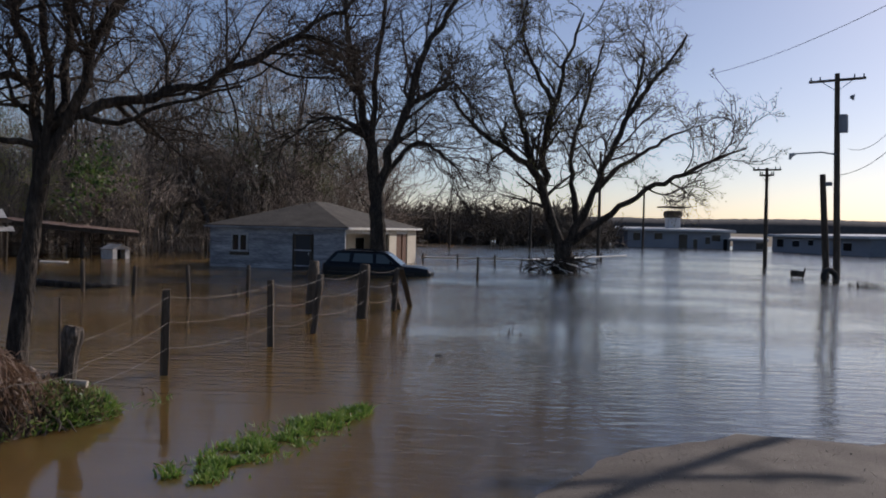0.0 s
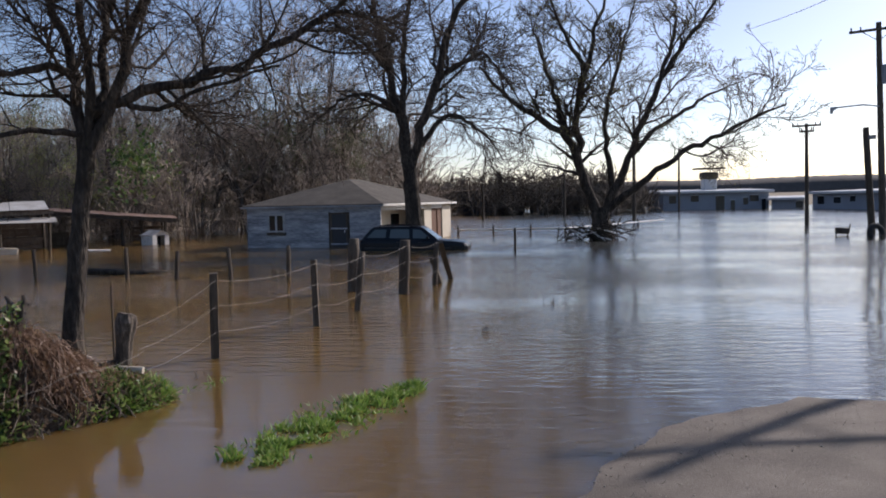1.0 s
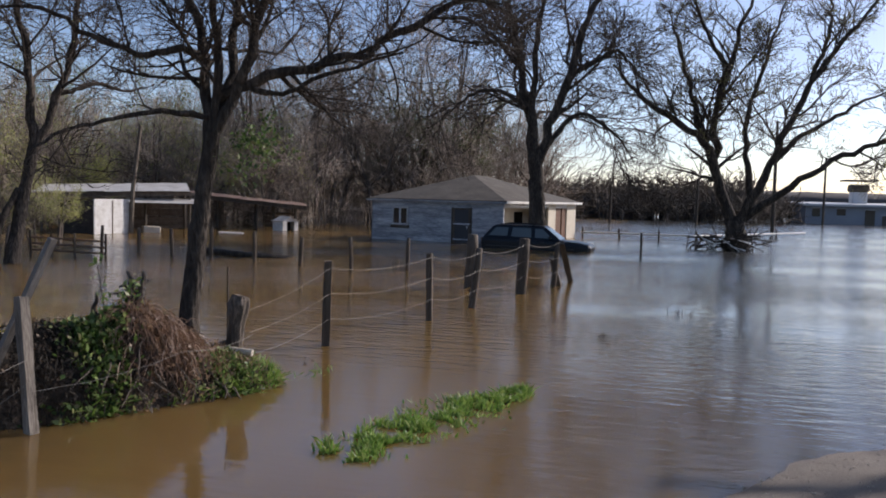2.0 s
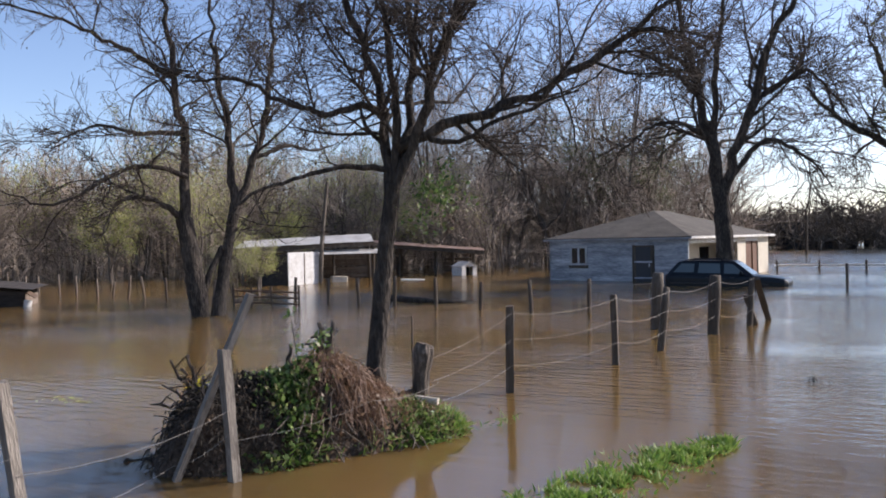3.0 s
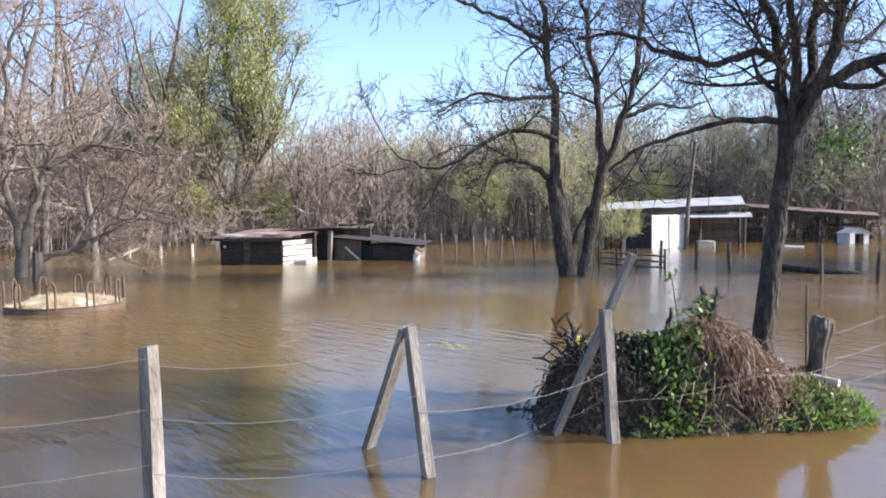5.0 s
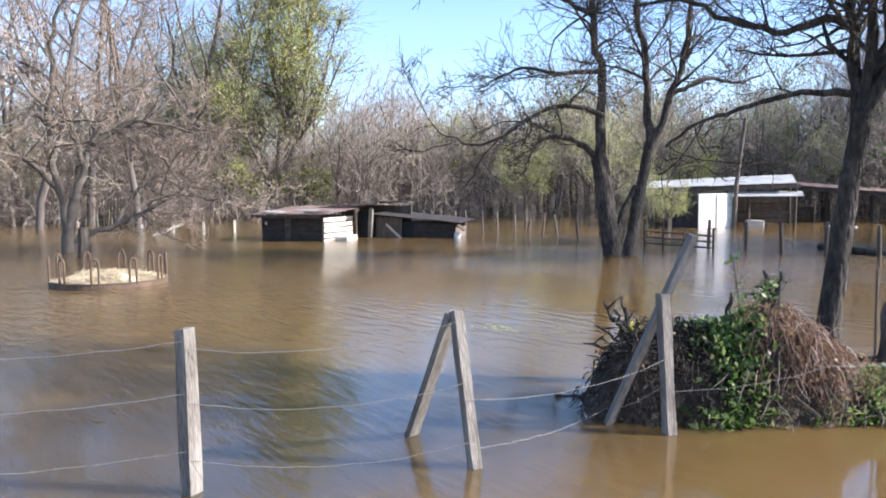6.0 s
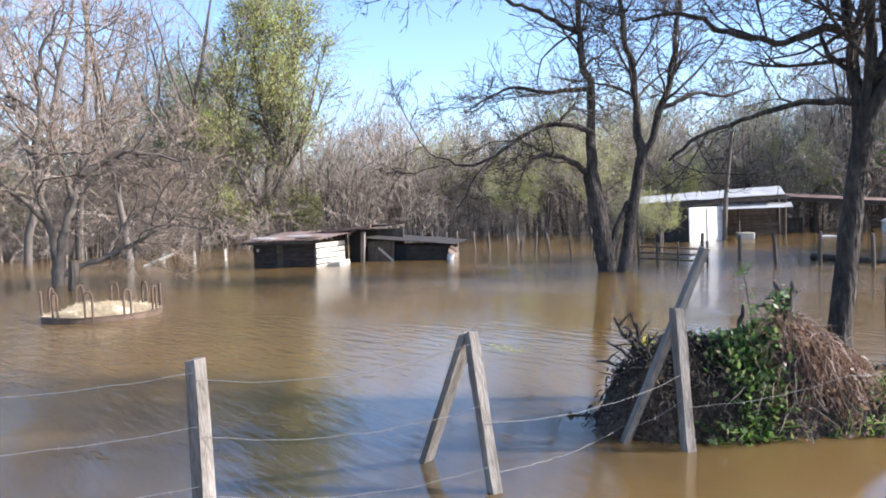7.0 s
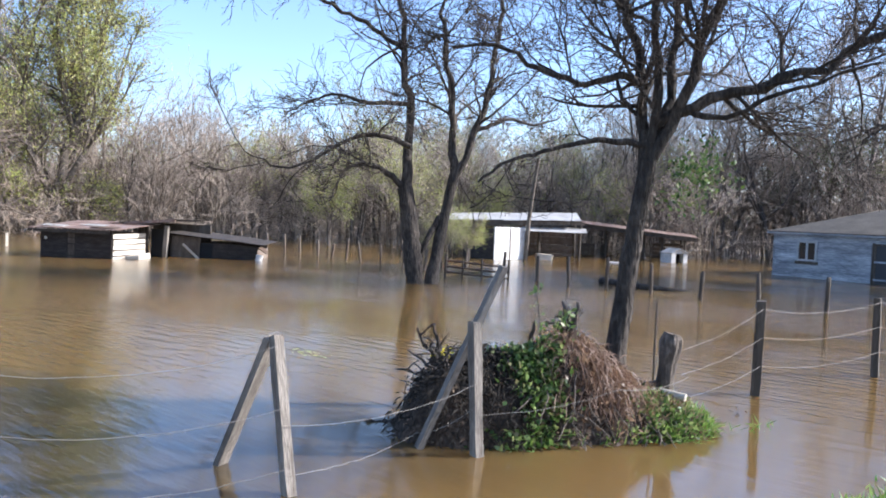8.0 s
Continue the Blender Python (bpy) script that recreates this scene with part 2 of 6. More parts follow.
OLD_BOARD = material("old_barn_board", [(0.07, 0.052, 0.04), (0.13, 0.10, 0.075), (0.21, 0.17, 0.135)], 3, 0.92, 0.5, 22, (2, 2, 0.5), by_object=0.25)
BROWN_DOOR = material("brown_timber", [(0.085, 0.036, 0.016), (0.16, 0.07, 0.032)], 2, 0.7, 0.2, 30)
CREAM = material("cream_wall", [(0.52, 0.46, 0.36), (0.68, 0.62, 0.50)], 1.5, 0.8, 0.2, 20)
PALE_BOARD = material("pale_old_boards", [(0.34, 0.29, 0.22), (0.52, 0.46, 0.37), (0.64, 0.59, 0.49)], 3, 0.85, 0.4, 25, (1, 1, 3), by_object=0.15)
SHED_DARK = material("dark_old_boards", [(0.02, 0.016, 0.014), (0.045, 0.036, 0.03), (0.08, 0.065, 0.055)], 3, 0.95, 0.4, 20, (1, 1, 4))
# near-black panels with this colour stand in for shade inside openings
INTERIOR_SHADE = plain("interior_shade", (0.012, 0.012, 0.013), 0.8)
SCREEN = plain("dark_screen", (0.035, 0.037, 0.042), 0.6)
CAR_PAINT = plain("dark_blue_paint", (0.003, 0.006, 0.010), 0.3)
CAR_PAINT.node_tree.nodes["Principled BSDF"].inputs["Specular IOR Level"].default_value = 0.25
CAR_GLASS = plain("tinted_glass", (0.085, 0.11, 0.112), 0.08)
CAR_TRIM = plain("black_trim", (0.012, 0.012, 0.013), 0.5)
CHROME = plain("lamp_glass", (0.65, 0.65, 0.63), 0.15)
RUBBER = material("old_rubber", [(0.015, 0.015, 0.015), (0.04, 0.038, 0.035)], 6, 0.9, 0.3)
BUILDING_WALL = material("grey_metal_wall", [(0.24, 0.26, 0.29), (0.33, 0.35, 0.38)], 0.3, 0.7, 0.1, 6)
BUILDING_ROOF = material("pale_metal_roof", [(0.48, 0.48, 0.48), (0.62, 0.62, 0.61)], 0.3, 0.6, 0.1, 6)
GLASS_DARK = plain("window_glass", (0.015, 0.018, 0.022), 0.08)
GROUND = material("leaf_littered_ground", [(0.15, 0.115, 0.075), (0.22, 0.175, 0.115), (0.25, 0.225, 0.14)], 0.3, 0.95, 0.5, 9, bump_dist=0.05)
RIDGE = material("far_woods_ridge", [(0.06, 0.055, 0.05), (0.10, 0.09, 0.08)], 0.05, 1.0, 0, 0.6)


# ---- building blocks ----
def part(name, bm, mat, parent=None, label="", smooth=False):
    """Links a bmesh (or a ready mesh) as one mesh object under a thing or a part."""
    if isinstance(bm, bpy.types.Mesh):
        me = bm
    else:
        me = bpy.data.meshes.new(name)
        bm.normal_update()
        bm.to_mesh(me)
        bm.free()
    if not me.materials:
        me.materials.append(mat)
    if smooth:
        for p in me.polygons:
            p.use_smooth = True
    ob = new(name, me)
    if parent:
        ob.parent = parent
    if label:
        ob["label"] = label
    return ob


def thing(name, m, label, category, group="", kind=""):
    ob = new(name)
    ob.empty_display_size = 0.2
    ob.matrix_basis = m
    return tagged(ob, label, category, group, kind)


def block(bm, size, m=Matrix(), bevel=0.0):
    r = bmesh.ops.create_cube(bm, size=1.0, matrix=m @ Matrix.Diagonal((*size, 1)))
    if bevel:
        es = list({e for v in r["verts"] for e in v.link_edges})
        bmesh.ops.bevel(bm, geom=es, offset=bevel, segments=1, affect="EDGES", profile=0.6)
    return bm


def box(size, at=(0, 0, 0), turn=(0, 0, 0), bevel=0.0):
    return block(bmesh.new(), size, pose(*at, *turn), bevel)


def tube(bm, pts, radii, sides=8, cap=True):
    """A tube along a line of points with a radius at each."""
    pts = [Vector(p) for p in pts]
    if isinstance(radii, (int, float)):
        radii = [radii] * len(pts)
    rings = []
    ref = None
    for i, p in enumerate(pts):
        t = (pts[min(i + 1, len(pts) - 1)] - pts[max(i - 1, 0)]).normalized()
        if ref is None:
            ref = t.orthogonal().normalized()
        u = (ref - t * ref.dot(t)).normalized()
        ref = u
        v = t.cross(u)
        rings.append([bm.verts.new(p + (u * math.cos(a) + v * math.sin(a)) * radii[i]) for a in (2 * math.pi * k / sides for k in range(sides))])
    for a, b in zip(rings, rings[1:]):
        for k in range(sides):
            bm.faces.new((a[k], a[(k + 1) % sides], b[(k + 1) % sides], b[k]))
    if cap:
        bm.faces.new(list(reversed(rings[0])))
        bm.faces.new(rings[-1])
    return bm


def cylinder(p, q, r, sides=10, r2=None):
    return tube(bmesh.new(), [p, q], [r, r if r2 is None else r2], sides)


def mesh_np(name, verts, faces, mat=None):
    """A mesh from arrays: verts (n, 3), faces (m, 3 or 4)."""
    me = bpy.data.meshes.new(name)
    k = faces.shape[1]
    me.vertices.add(len(verts))
    me.vertices.foreach_set("co", np.ascontiguousarray(verts, dtype=np.float32).ravel())
    me.loops.add(faces.size)
    me.loops.foreach_set("vertex_index", np.ascontiguousarray(faces, dtype=np.int32).ravel())
    me.polygons.add(len(faces))
    me.polygons.foreach_set("loop_start", np.arange(0, faces.size, k, dtype=np.int32))
    me.update(calc_edges=True)
    if mat:
        me.materials.append(mat)
    return me


def facing(x, y):
    """Turn in degrees that points the local y axis from the road to (x, y)."""
    return math.degrees(math.atan2(-x, y))


# ---- trees ----
def unit(v):
    return v / np.maximum(np.linalg.norm(v, axis=-1, keepdims=True), 1e-9)


def tubes(points, radii, sides):
    """Tapered tubes along many lines at once: points (n, k, 3), radii (n, k)."""
    n, k, _ = points.shape
    t = unit(np.gradient(points, axis=1))
    ref = np.where(np.abs(t[:, :1, 2:3]) > 0.8, np.array([1.0, 0, 0]), np.array([0, 0, 1.0]))
    u = unit(np.cross(t, np.broadcast_to(ref, t.shape)))
    v = np.cross(t, u)
    a = np.arange(sides) * 2 * np.pi / sides
    ring = u[:, :, None] * np.cos(a)[:, None] + v[:, :, None] * np.sin(a)[:, None]
    verts = points[:, :, None] + ring * radii[:, :, None, None]
    idx = np.arange(n * k * sides).reshape(n, k, sides)
    nxt = np.roll(idx, -1, axis=2)
    faces = np.stack([idx[:, :-1], nxt[:, :-1], nxt[:, 1:], idx[:, 1:]], -1).reshape(-1, 4)
    return verts.reshape(-1, 3), faces


def resample(line, k):
    """k points on a smooth line through the given ones (u, w, z, radius)."""
    line = np.array(line, float)
    s = np.r_[0, np.cumsum(np.linalg.norm(np.diff(line[:, :3], axis=0), axis=1))]
    x = np.linspace(0, s[-1], k)
    out = np.stack([np.interp(x, s, line[:, i]) for i in range(4)], -1)
    for _ in range(2):
        out[1:-1] = 0.25 * out[:-2] + 0.5 * out[1:-1] + 0.25 * out[2:]
    return out


def sprout(rng, points, radii, count, ratio, angle, k, wiggle, rise, first=0.2, thin=0.6, tip=0.35, droop=0.0, shortest=0.15, longest=9.0):
    """Side shoots on each line: returns their points and radii."""
    n, kk, _ = points.shape
    length = np.linalg.norm(np.diff(points, axis=1), axis=2).sum(1)
    share = length ** 0.6
    which = rng.choice(n, n * count, p=share / share.sum())
    m = len(which)
    f = first + (1 - first) * rng.random(m) ** 0.9
    pos = f * (kk - 1)
    i = np.minimum(pos.astype(int), kk - 2)
    w = (pos - i)[:, None]
    start = points[which, i] * (1 - w) + points[which, i + 1] * w
    tang = unit(points[which, i + 1] - points[which, i])
    rad = radii[which, i] * (1 - w[:, 0]) + radii[which, i + 1] * w[:, 0]
    perp = unit(np.cross(tang, rng.normal(size=(m, 3))))
    a = np.radians(rng.normal(angle, 12, m))[:, None]
    d = unit(tang * np.cos(a) + perp * np.sin(a))
    size = np.maximum(length[which] * ratio * (1.15 - 0.5 * f) * rng.uniform(0.5, 1.3, m), shortest)
    size = np.minimum(size, longest * rng.uniform(0.7, 1.15, m))
    curl = rng.normal(size=(m, 3)) * wiggle * np.array([0.7, 0.7, 0.35])
    pts = [start]
    for s in range(k - 1):
        d = unit(d + rng.normal(size=(m, 3)) * wiggle + curl + np.array([0, 0, rise - droop * s / k]))
        pts.append(pts[-1] + d * (size / (k - 1))[:, None])
    taper = np.linspace(1, tip, k)
    return np.stack(pts, 1), (rad * thin)[:, None] * taper


def leaf_cloud(rng, tips, count, spread, size, mat, name, flat=0.4):
    """Small diamond leaves scattered round the given points."""
    which = rng.integers(0, len(tips), count)
    c = tips[which] + rng.normal(size=(count, 3)) * spread
    a = unit(rng.normal(size=(count, 3)))
    b = unit(np.cross(a, rng.normal(size=(count, 3))))
    s = size * rng.uniform(0.6, 1.4, (count, 1))
    verts = np.stack([c - a * s, c + b * s * 0.5, c + a * s, c - b * s * 0.5], 1).reshape(-1, 3)
    return mesh_np(name, verts, np.arange(count * 4).reshape(-1, 4), mat)


def tree_meshes(seed, limbs, levels, sides=(10, 6, 4, 3, 3), limb_points=20, bare=()):
    """Trunk-and-limb mesh and twig mesh from guiding limbs. levels: settings of sprout for each order; bare: limbs without shoots."""
    rng = np.random.default_rng(seed)
    lines = [resample(l, limb_points) for l in limbs]
    pts = np.stack([l[:, :3] for l in lines])
    wob = rng.normal(size=pts.shape) * 0.0065 * np.linalg.norm(pts[:, -1] - pts[:, 0], axis=1)[:, None, None]
    wob[:, :2] = 0
    wob[list(bare)] *= 0.3
    pts = pts + wob
    rad = np.stack([l[:, 3] for l in lines])
    rad = rad * (1 + rng.normal(size=rad.shape) * 0.06)
    V, F = tubes(pts, rad, sides[0])
    thick_v, thick_f, twig_v, twig_f = [V], [F], [], []
    off, toff = len(V), 0
    ends = [pts[:, -1]]
    leafy = [i for i in range(len(limbs)) if i not in bare]
    pts, rad = pts[leafy], rad[leafy]
    for order, s in enumerate(levels):
        s = dict(s)
        floor = s.pop("least", 0.003)
        pts, rad = sprout(rng, pts, rad, **s)
        rad = np.maximum(rad, floor)
        V, F = tubes(pts, rad, sides[order + 1])
        if order == 0:
            thick_v.append(V), thick_f.append(F + off)
            off += len(V)
        else:
            twig_v.append(V), twig_f.append(F + toff)
            toff += len(V)
        ends.append(pts[:, 1:].reshape(-1, 3))
    wood = (np.concatenate(thick_v), np.concatenate(thick_f))
    twig = (np.concatenate(twig_v), np.concatenate(twig_f))
    return wood, twig, ends[-1], rng


def place_tree(name, m, wood, twig, bark, twig_mat, label, leaves=None, group=""):
    t = thing(name, m, label, "tree", group)
    part("trunk", mesh_np("trunk", *wood, bark), None, t, smooth=True)
    part("crown", mesh_np("crown", *twig, twig_mat), None, t)
    if leaves:
        part("leaves", leaves, None, t)
    return t


def limb(w, r0, r1, *uz):
    """A limb through points (u, z), leaning w metres into depth by its end, tapering from r0 to r1."""
    n = len(uz) - 1
    return [(u, w * (i / n) ** 1.2, z, 0.84 * (r0 + (r1 - r0) * i / n)) for i, (u, z) in enumerate(uz)]


# ---- ground, road and water ----
SHORE = [(-180, 6.0), (-120, 30.0), (-60, 30.0), (0, 15.0), (60, 9.0), (74, 7.5), (84, 7.64), (89, 7.22), (96.5, 6.5), (108.5, 5.25), (142, 4.1), (180, 6.0)]


def ground_height(x, y):
    a = math.degrees(math.atan2(y, x - 2.5))
    edge = float(np.interp(a, [s[0] for s in SHORE], [s[1] for s in SHORE]))
    d = math.hypot(x - 2.5, y)
    near = 0.45 * (1 - d / edge) if d < edge else -0.12 * (d - edge)
    near = max(near, -0.8) + 0.018 * noise.noise(Vector((x * 1.3, y * 1.3, 0)))
    r = math.hypot(x, y)
    az = math.degrees(math.atan2(x, y))
    start = float(np.interp(az, [-180, -60, -9, -5, 10.5, 13, 120, 180], [62, 62, 70, 124, 124, 128, 128, 62]))
    if r > start:
        up = min(1.0, (r - start) / 8)
        near += up * (1.0 + 0.12 * noise.noise(Vector((x * 0.03, y * 0.03, 0))))
        near += max(0.0, r - start - 40) * 0.012
        if az < -2:
            near += min(6.5, (r - start) * 0.13) * min(1.0, (-2 - az) / 12)
    return near


def ground_sheet():
    bm = bmesh.new()
    radii = [0.0] + [0.5 * i for i in range(1, 25)] + [13 * 1.12 ** i for i in range(50)]
    segs = 144
    prev = None
    centre = bm.verts.new((1.0, 2.0, ground_height(1.0, 2.0)))
    for r in radii[1:]:
        ring = []
        for k in range(segs):
            a = 2 * math.pi * k / segs
            x, y = 1.0 + r * math.cos(a), 2.0 + r * math.sin(a)
            ring.append(bm.verts.new((x, y, ground_height(x, y))))
        for k in range(segs):
            j = (k + 1) % segs
            if prev is None:
                bm.faces.new((centre, ring[k], ring[j]))
            else:
                bm.faces.new((prev[k], ring[k], ring[j], prev[j]))
        prev = ring
    return bm


ground = part("ground", ground_sheet(), GROUND, smooth=True)
ground.data.materials.append(ASPHALT)
for p in ground.data.polygons:
    if p.center.length < 16:
        p.material_index = 1
tagged(ground, "worn grey-brown road sloping down under the flood", "ground", kind="structure")

bm = bmesh.new()
bmesh.ops.create_grid(bm, x_segments=8, y_segments=8, size=900)
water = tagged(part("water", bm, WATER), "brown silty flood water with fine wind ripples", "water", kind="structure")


# ---- the large trees ----
# shade tree by the mound, with one long limb reaching sideways
limbs = [
    limb(0.0, 0.21, 0.14, (-0.04, -1.6), (-0.03, -0.7), (0.00, 0.07), (0.06, 0.92), (0.17, 1.85), (0.30, 2.87)),
    limb(0.8, 0.115, 0.035, (0.26, 2.70), (0.21, 3.54), (0.11, 4.42), (-0.26, 5.44), (-0.52, 6.29), (-0.66, 7.12)),
    limb(-0.6, 0.09, 0.03, (0.32, 2.87), (0.38, 3.82), (0.28, 5.04), (0.13, 6.15), (0.04, 7.32)),
    limb(1.2, 0.10, 0.03, (0.37, 2.95), (0.57, 3.76), (0.68, 4.74), (0.60, 5.66), (0.65, 7.01)),
    limb(-0.9, 0.115, 0.03, (0.34, 2.87), (0.74, 3.77), (0.98, 4.82), (1.39, 5.55), (1.70, 6.42), (1.88, 7.34)),
    limb(-0.8, 0.10, 0.03, (0.37, 3.38), (0.90, 3.71), (1.80, 3.91), (2.66, 4.27), (3.50, 4.73), (4.02, 5.12), (4.57, 5.54), (5.02, 5.88)),
    limb(-1.0, 0.06, 0.02, (0.70, 3.64), (1.04, 3.46), (1.33, 3.44), (1.80, 3.73), (2.35, 3.87), (2.90, 4.08)),
    limb(-1.2, 0.075, 0.02, (0.21, 3.92), (-0.07, 4.04), (-0.57, 3.85), (-1.24, 4.00), (-1.74, 4.29), (-2.29, 4.17)),
    limb(-0.6, 0.06, 0.02, (0.27, 3.08), (-0.21, 3.14), (-0.72, 3.09), (-1.21, 2.91), (-1.70, 2.76), (-2.01, 2.45)),
]
wood, twig, ends, rng = tree_meshes(11, limbs, [
    dict(count=12, ratio=0.55, angle=48, k=9, wiggle=0.17, rise=0.08, first=0.15, thin=0.46, tip=0.28, least=0.008, longest=2.0),
    dict(count=7, ratio=0.62, angle=46, k=7, wiggle=0.2, rise=0.05, first=0.12, thin=0.58, tip=0.3, least=0.0055, longest=1.2),
    dict(count=6, ratio=0.68, angle=44, k=5, wiggle=0.22, rise=0.05, first=0.1, thin=0.62, least=0.0042, longest=0.8),
    dict(count=2, ratio=0.75, angle=40, k=4, wiggle=0.2, rise=0.04, first=0.15, thin=0.7, least=0.0032),
], bare=(0,))
mistletoe_at = np.array([(0.96, 2.76)])
clump = np.stack([mistletoe_at[0, 0] + rng.normal(size=60) * 0.2, rng.normal(size=60) * 0.2 - 0.3, mistletoe_at[0, 1] - 0.1 + rng.normal(size=60) * 0.26], -1)
tree_a = place_tree("shade_tree", pose(-4.25, 7.83, 0.5, 0, 0, 28.9) @ Matrix.Scale(0.748, 4), wood, twig, BARK, TWIG, "bare dark shade tree beside the overgrown mound, one long limb",
                    leaf_cloud(rng, clump, 620, 0.07, 0.035, LEAF_VINE, "leaves"))
tree_a.children[-1]["label"] = "clump of green leaves on the trunk"

# tall tree in front of the house
limbs = [
    limb(0.0, 0.5, 0.38, (0.0, -0.6), (0.00, 0.45), (-0.11, 2.20), (-0.23, 3.95)),
    limb(1.5, 0.30, 0.06, (-0.23, 3.45), (-0.57, 5.69), (-0.97, 7.67), (-1.38, 9.90), (-1.79, 11.61), (-2.22, 14.06)),
    limb(-2.0, 0.22, 0.05, (-0.23, 3.70), (-0.40, 6.44), (-0.31, 8.67), (0.04, 11.14), (0.25, 14.34)),
    limb(-1.0, 0.30, 0.06, (-0.16, 3.45), (0.34, 5.19), (1.09, 7.18), (1.60, 9.41), (2.47, 10.88), (3.46, 12.58), (3.95, 14.04)),
    limb(-1.5, 0.14, 0.03, (0.34, 4.45), (1.21, 5.64), (1.96, 5.73), (2.66, 5.18), (3.33, 4.56), (3.82, 3.68)),
    limb(1.0, 0.15, 0.03, (1.22, 7.43), (2.46, 8.16), (3.21, 8.64), (3.83, 7.89), (4.44, 7.14)),
    limb(2.0, 0.14, 0.03, (-0.57, 5.94), (-1.76, 6.80), (-2.99, 6.79), (-3.98, 6.16), (-4.70, 5.66)),
    limb(-2.0, 0.14, 0.03, (-0.81, 7.43), (-2.00, 8.90), (-3.23, 9.62), (-4.19, 9.35)),
]
wood, twig, ends, rng = tree_meshes(22, limbs, [
    dict(count=11, ratio=0.55, angle=46, k=9, wiggle=0.17, rise=0.04, first=0.15, thin=0.42, tip=0.28, least=0.022, longest=4.2),
    dict(count=7, ratio=0.62, angle=45, k=7, wiggle=0.2, rise=0.0, first=0.12, thin=0.56, least=0.014, droop=0.12, longest=2.6),
    dict(count=5, ratio=0.7, angle=42, k=5, wiggle=0.2, rise=0.0, first=0.1, thin=0.62, least=0.0105, droop=0.25, longest=1.8),
    dict(count=2, ratio=0.72, angle=36, k=4, wiggle=0.18, rise=0.0, first=0.1, thin=0.7, least=0.008, droop=0.3),
], bare=(0,))
place_tree("yard_tree", pose(-3.06, 34.77, 0, 0, 0, 5.0), wood, twig, BARK, TWIG, "tall bare tree with drooping twigs beside the house")

# spreading tree standing alone in the open water
limbs = [
    limb(0.0, 0.85, 0.44, (0.0, -0.6), (0.00, 0.10), (-0.06, 0.85), (-0.08, 1.52)),
    limb(-2.0, 0.30, 0.05, (-0.19, 1.12), (-0.88, 3.00), (-1.46, 4.88), (-2.65, 5.57), (-3.72, 6.27), (-4.79, 7.23), (-5.46, 8.18)),
    limb(1.0, 0.26, 0.05, (-0.72, 2.46), (-1.25, 5.15), (-0.99, 7.01), (-0.36, 9.12), (0.10, 11.22), (0.49, 12.64)),
    limb(2.5, 0.18, 0.04, (-1.46, 4.88), (-2.12, 6.51), (-2.65, 8.40), (-3.19, 10.02), (-3.59, 11.38)),
    limb(-1.0, 0.30, 0.05, (0.07, 1.12), (0.59, 2.45), (1.29, 3.77), (2.05, 6.13), (3.17, 8.17), (4.63, 10.14), (5.35, 11.10)),
    limb(2.0, 0.20, 0.04, (0.52, 2.32), (0.22, 4.06), (0.11, 5.92), (0.63, 7.76), (1.14, 9.58), (1.64, 11.65)),
    limb(-2.5, 0.22, 0.04, (0.25, 1.39), (1.67, 2.58), (2.93, 3.49), (4.17, 4.25), (5.61, 4.85), (6.90, 5.49), (7.69, 5.78)),
    limb(1.5, 0.16, 0.03, (1.36, 3.91), (2.42, 5.07), (3.92, 6.06), (5.37, 6.90), (6.53, 7.34)),
    limb(-2.0, 0.14, 0.03, (-0.67, 8.07), (-1.73, 9.71), (-2.26, 11.33), (-1.99, 12.65)),
    limb(2.0, 0.14, 0.03, (2.55, 6.90), (3.40, 9.45), (3.53, 10.99), (2.90, 12.07)),
]
wood, twig, ends, rng = tree_meshes(33, limbs, [
    dict(count=11, ratio=0.46, angle=44, k=9, wiggle=0.17, rise=0.06, first=0.2, thin=0.42, tip=0.28, least=0.02, longest=3.4),
    dict(count=7, ratio=0.6, angle=42, k=7, wiggle=0.2, rise=0.06, first=0.12, thin=0.56, least=0.013, longest=2.0),
    dict(count=4, ratio=0.68, angle=40, k=4, wiggle=0.2, rise=0.05, first=0.1, thin=0.62, least=0.009, longest=1.3),
    dict(count=2, ratio=0.68, angle=36, k=3, wiggle=0.18, rise=0.05, first=0.1, thin=0.7, least=0.007),
], bare=(0,))
place_tree("spreading_tree", pose(5.60, 37.87, 0, 0, 0, -8.4), wood, twig, BARK, TWIG, "wide spreading tree with first pale buds in open flood water",
           leaf_cloud(rng, ends, 12000, 0.07, 0.042, LEAF_BUD, "leaves"))

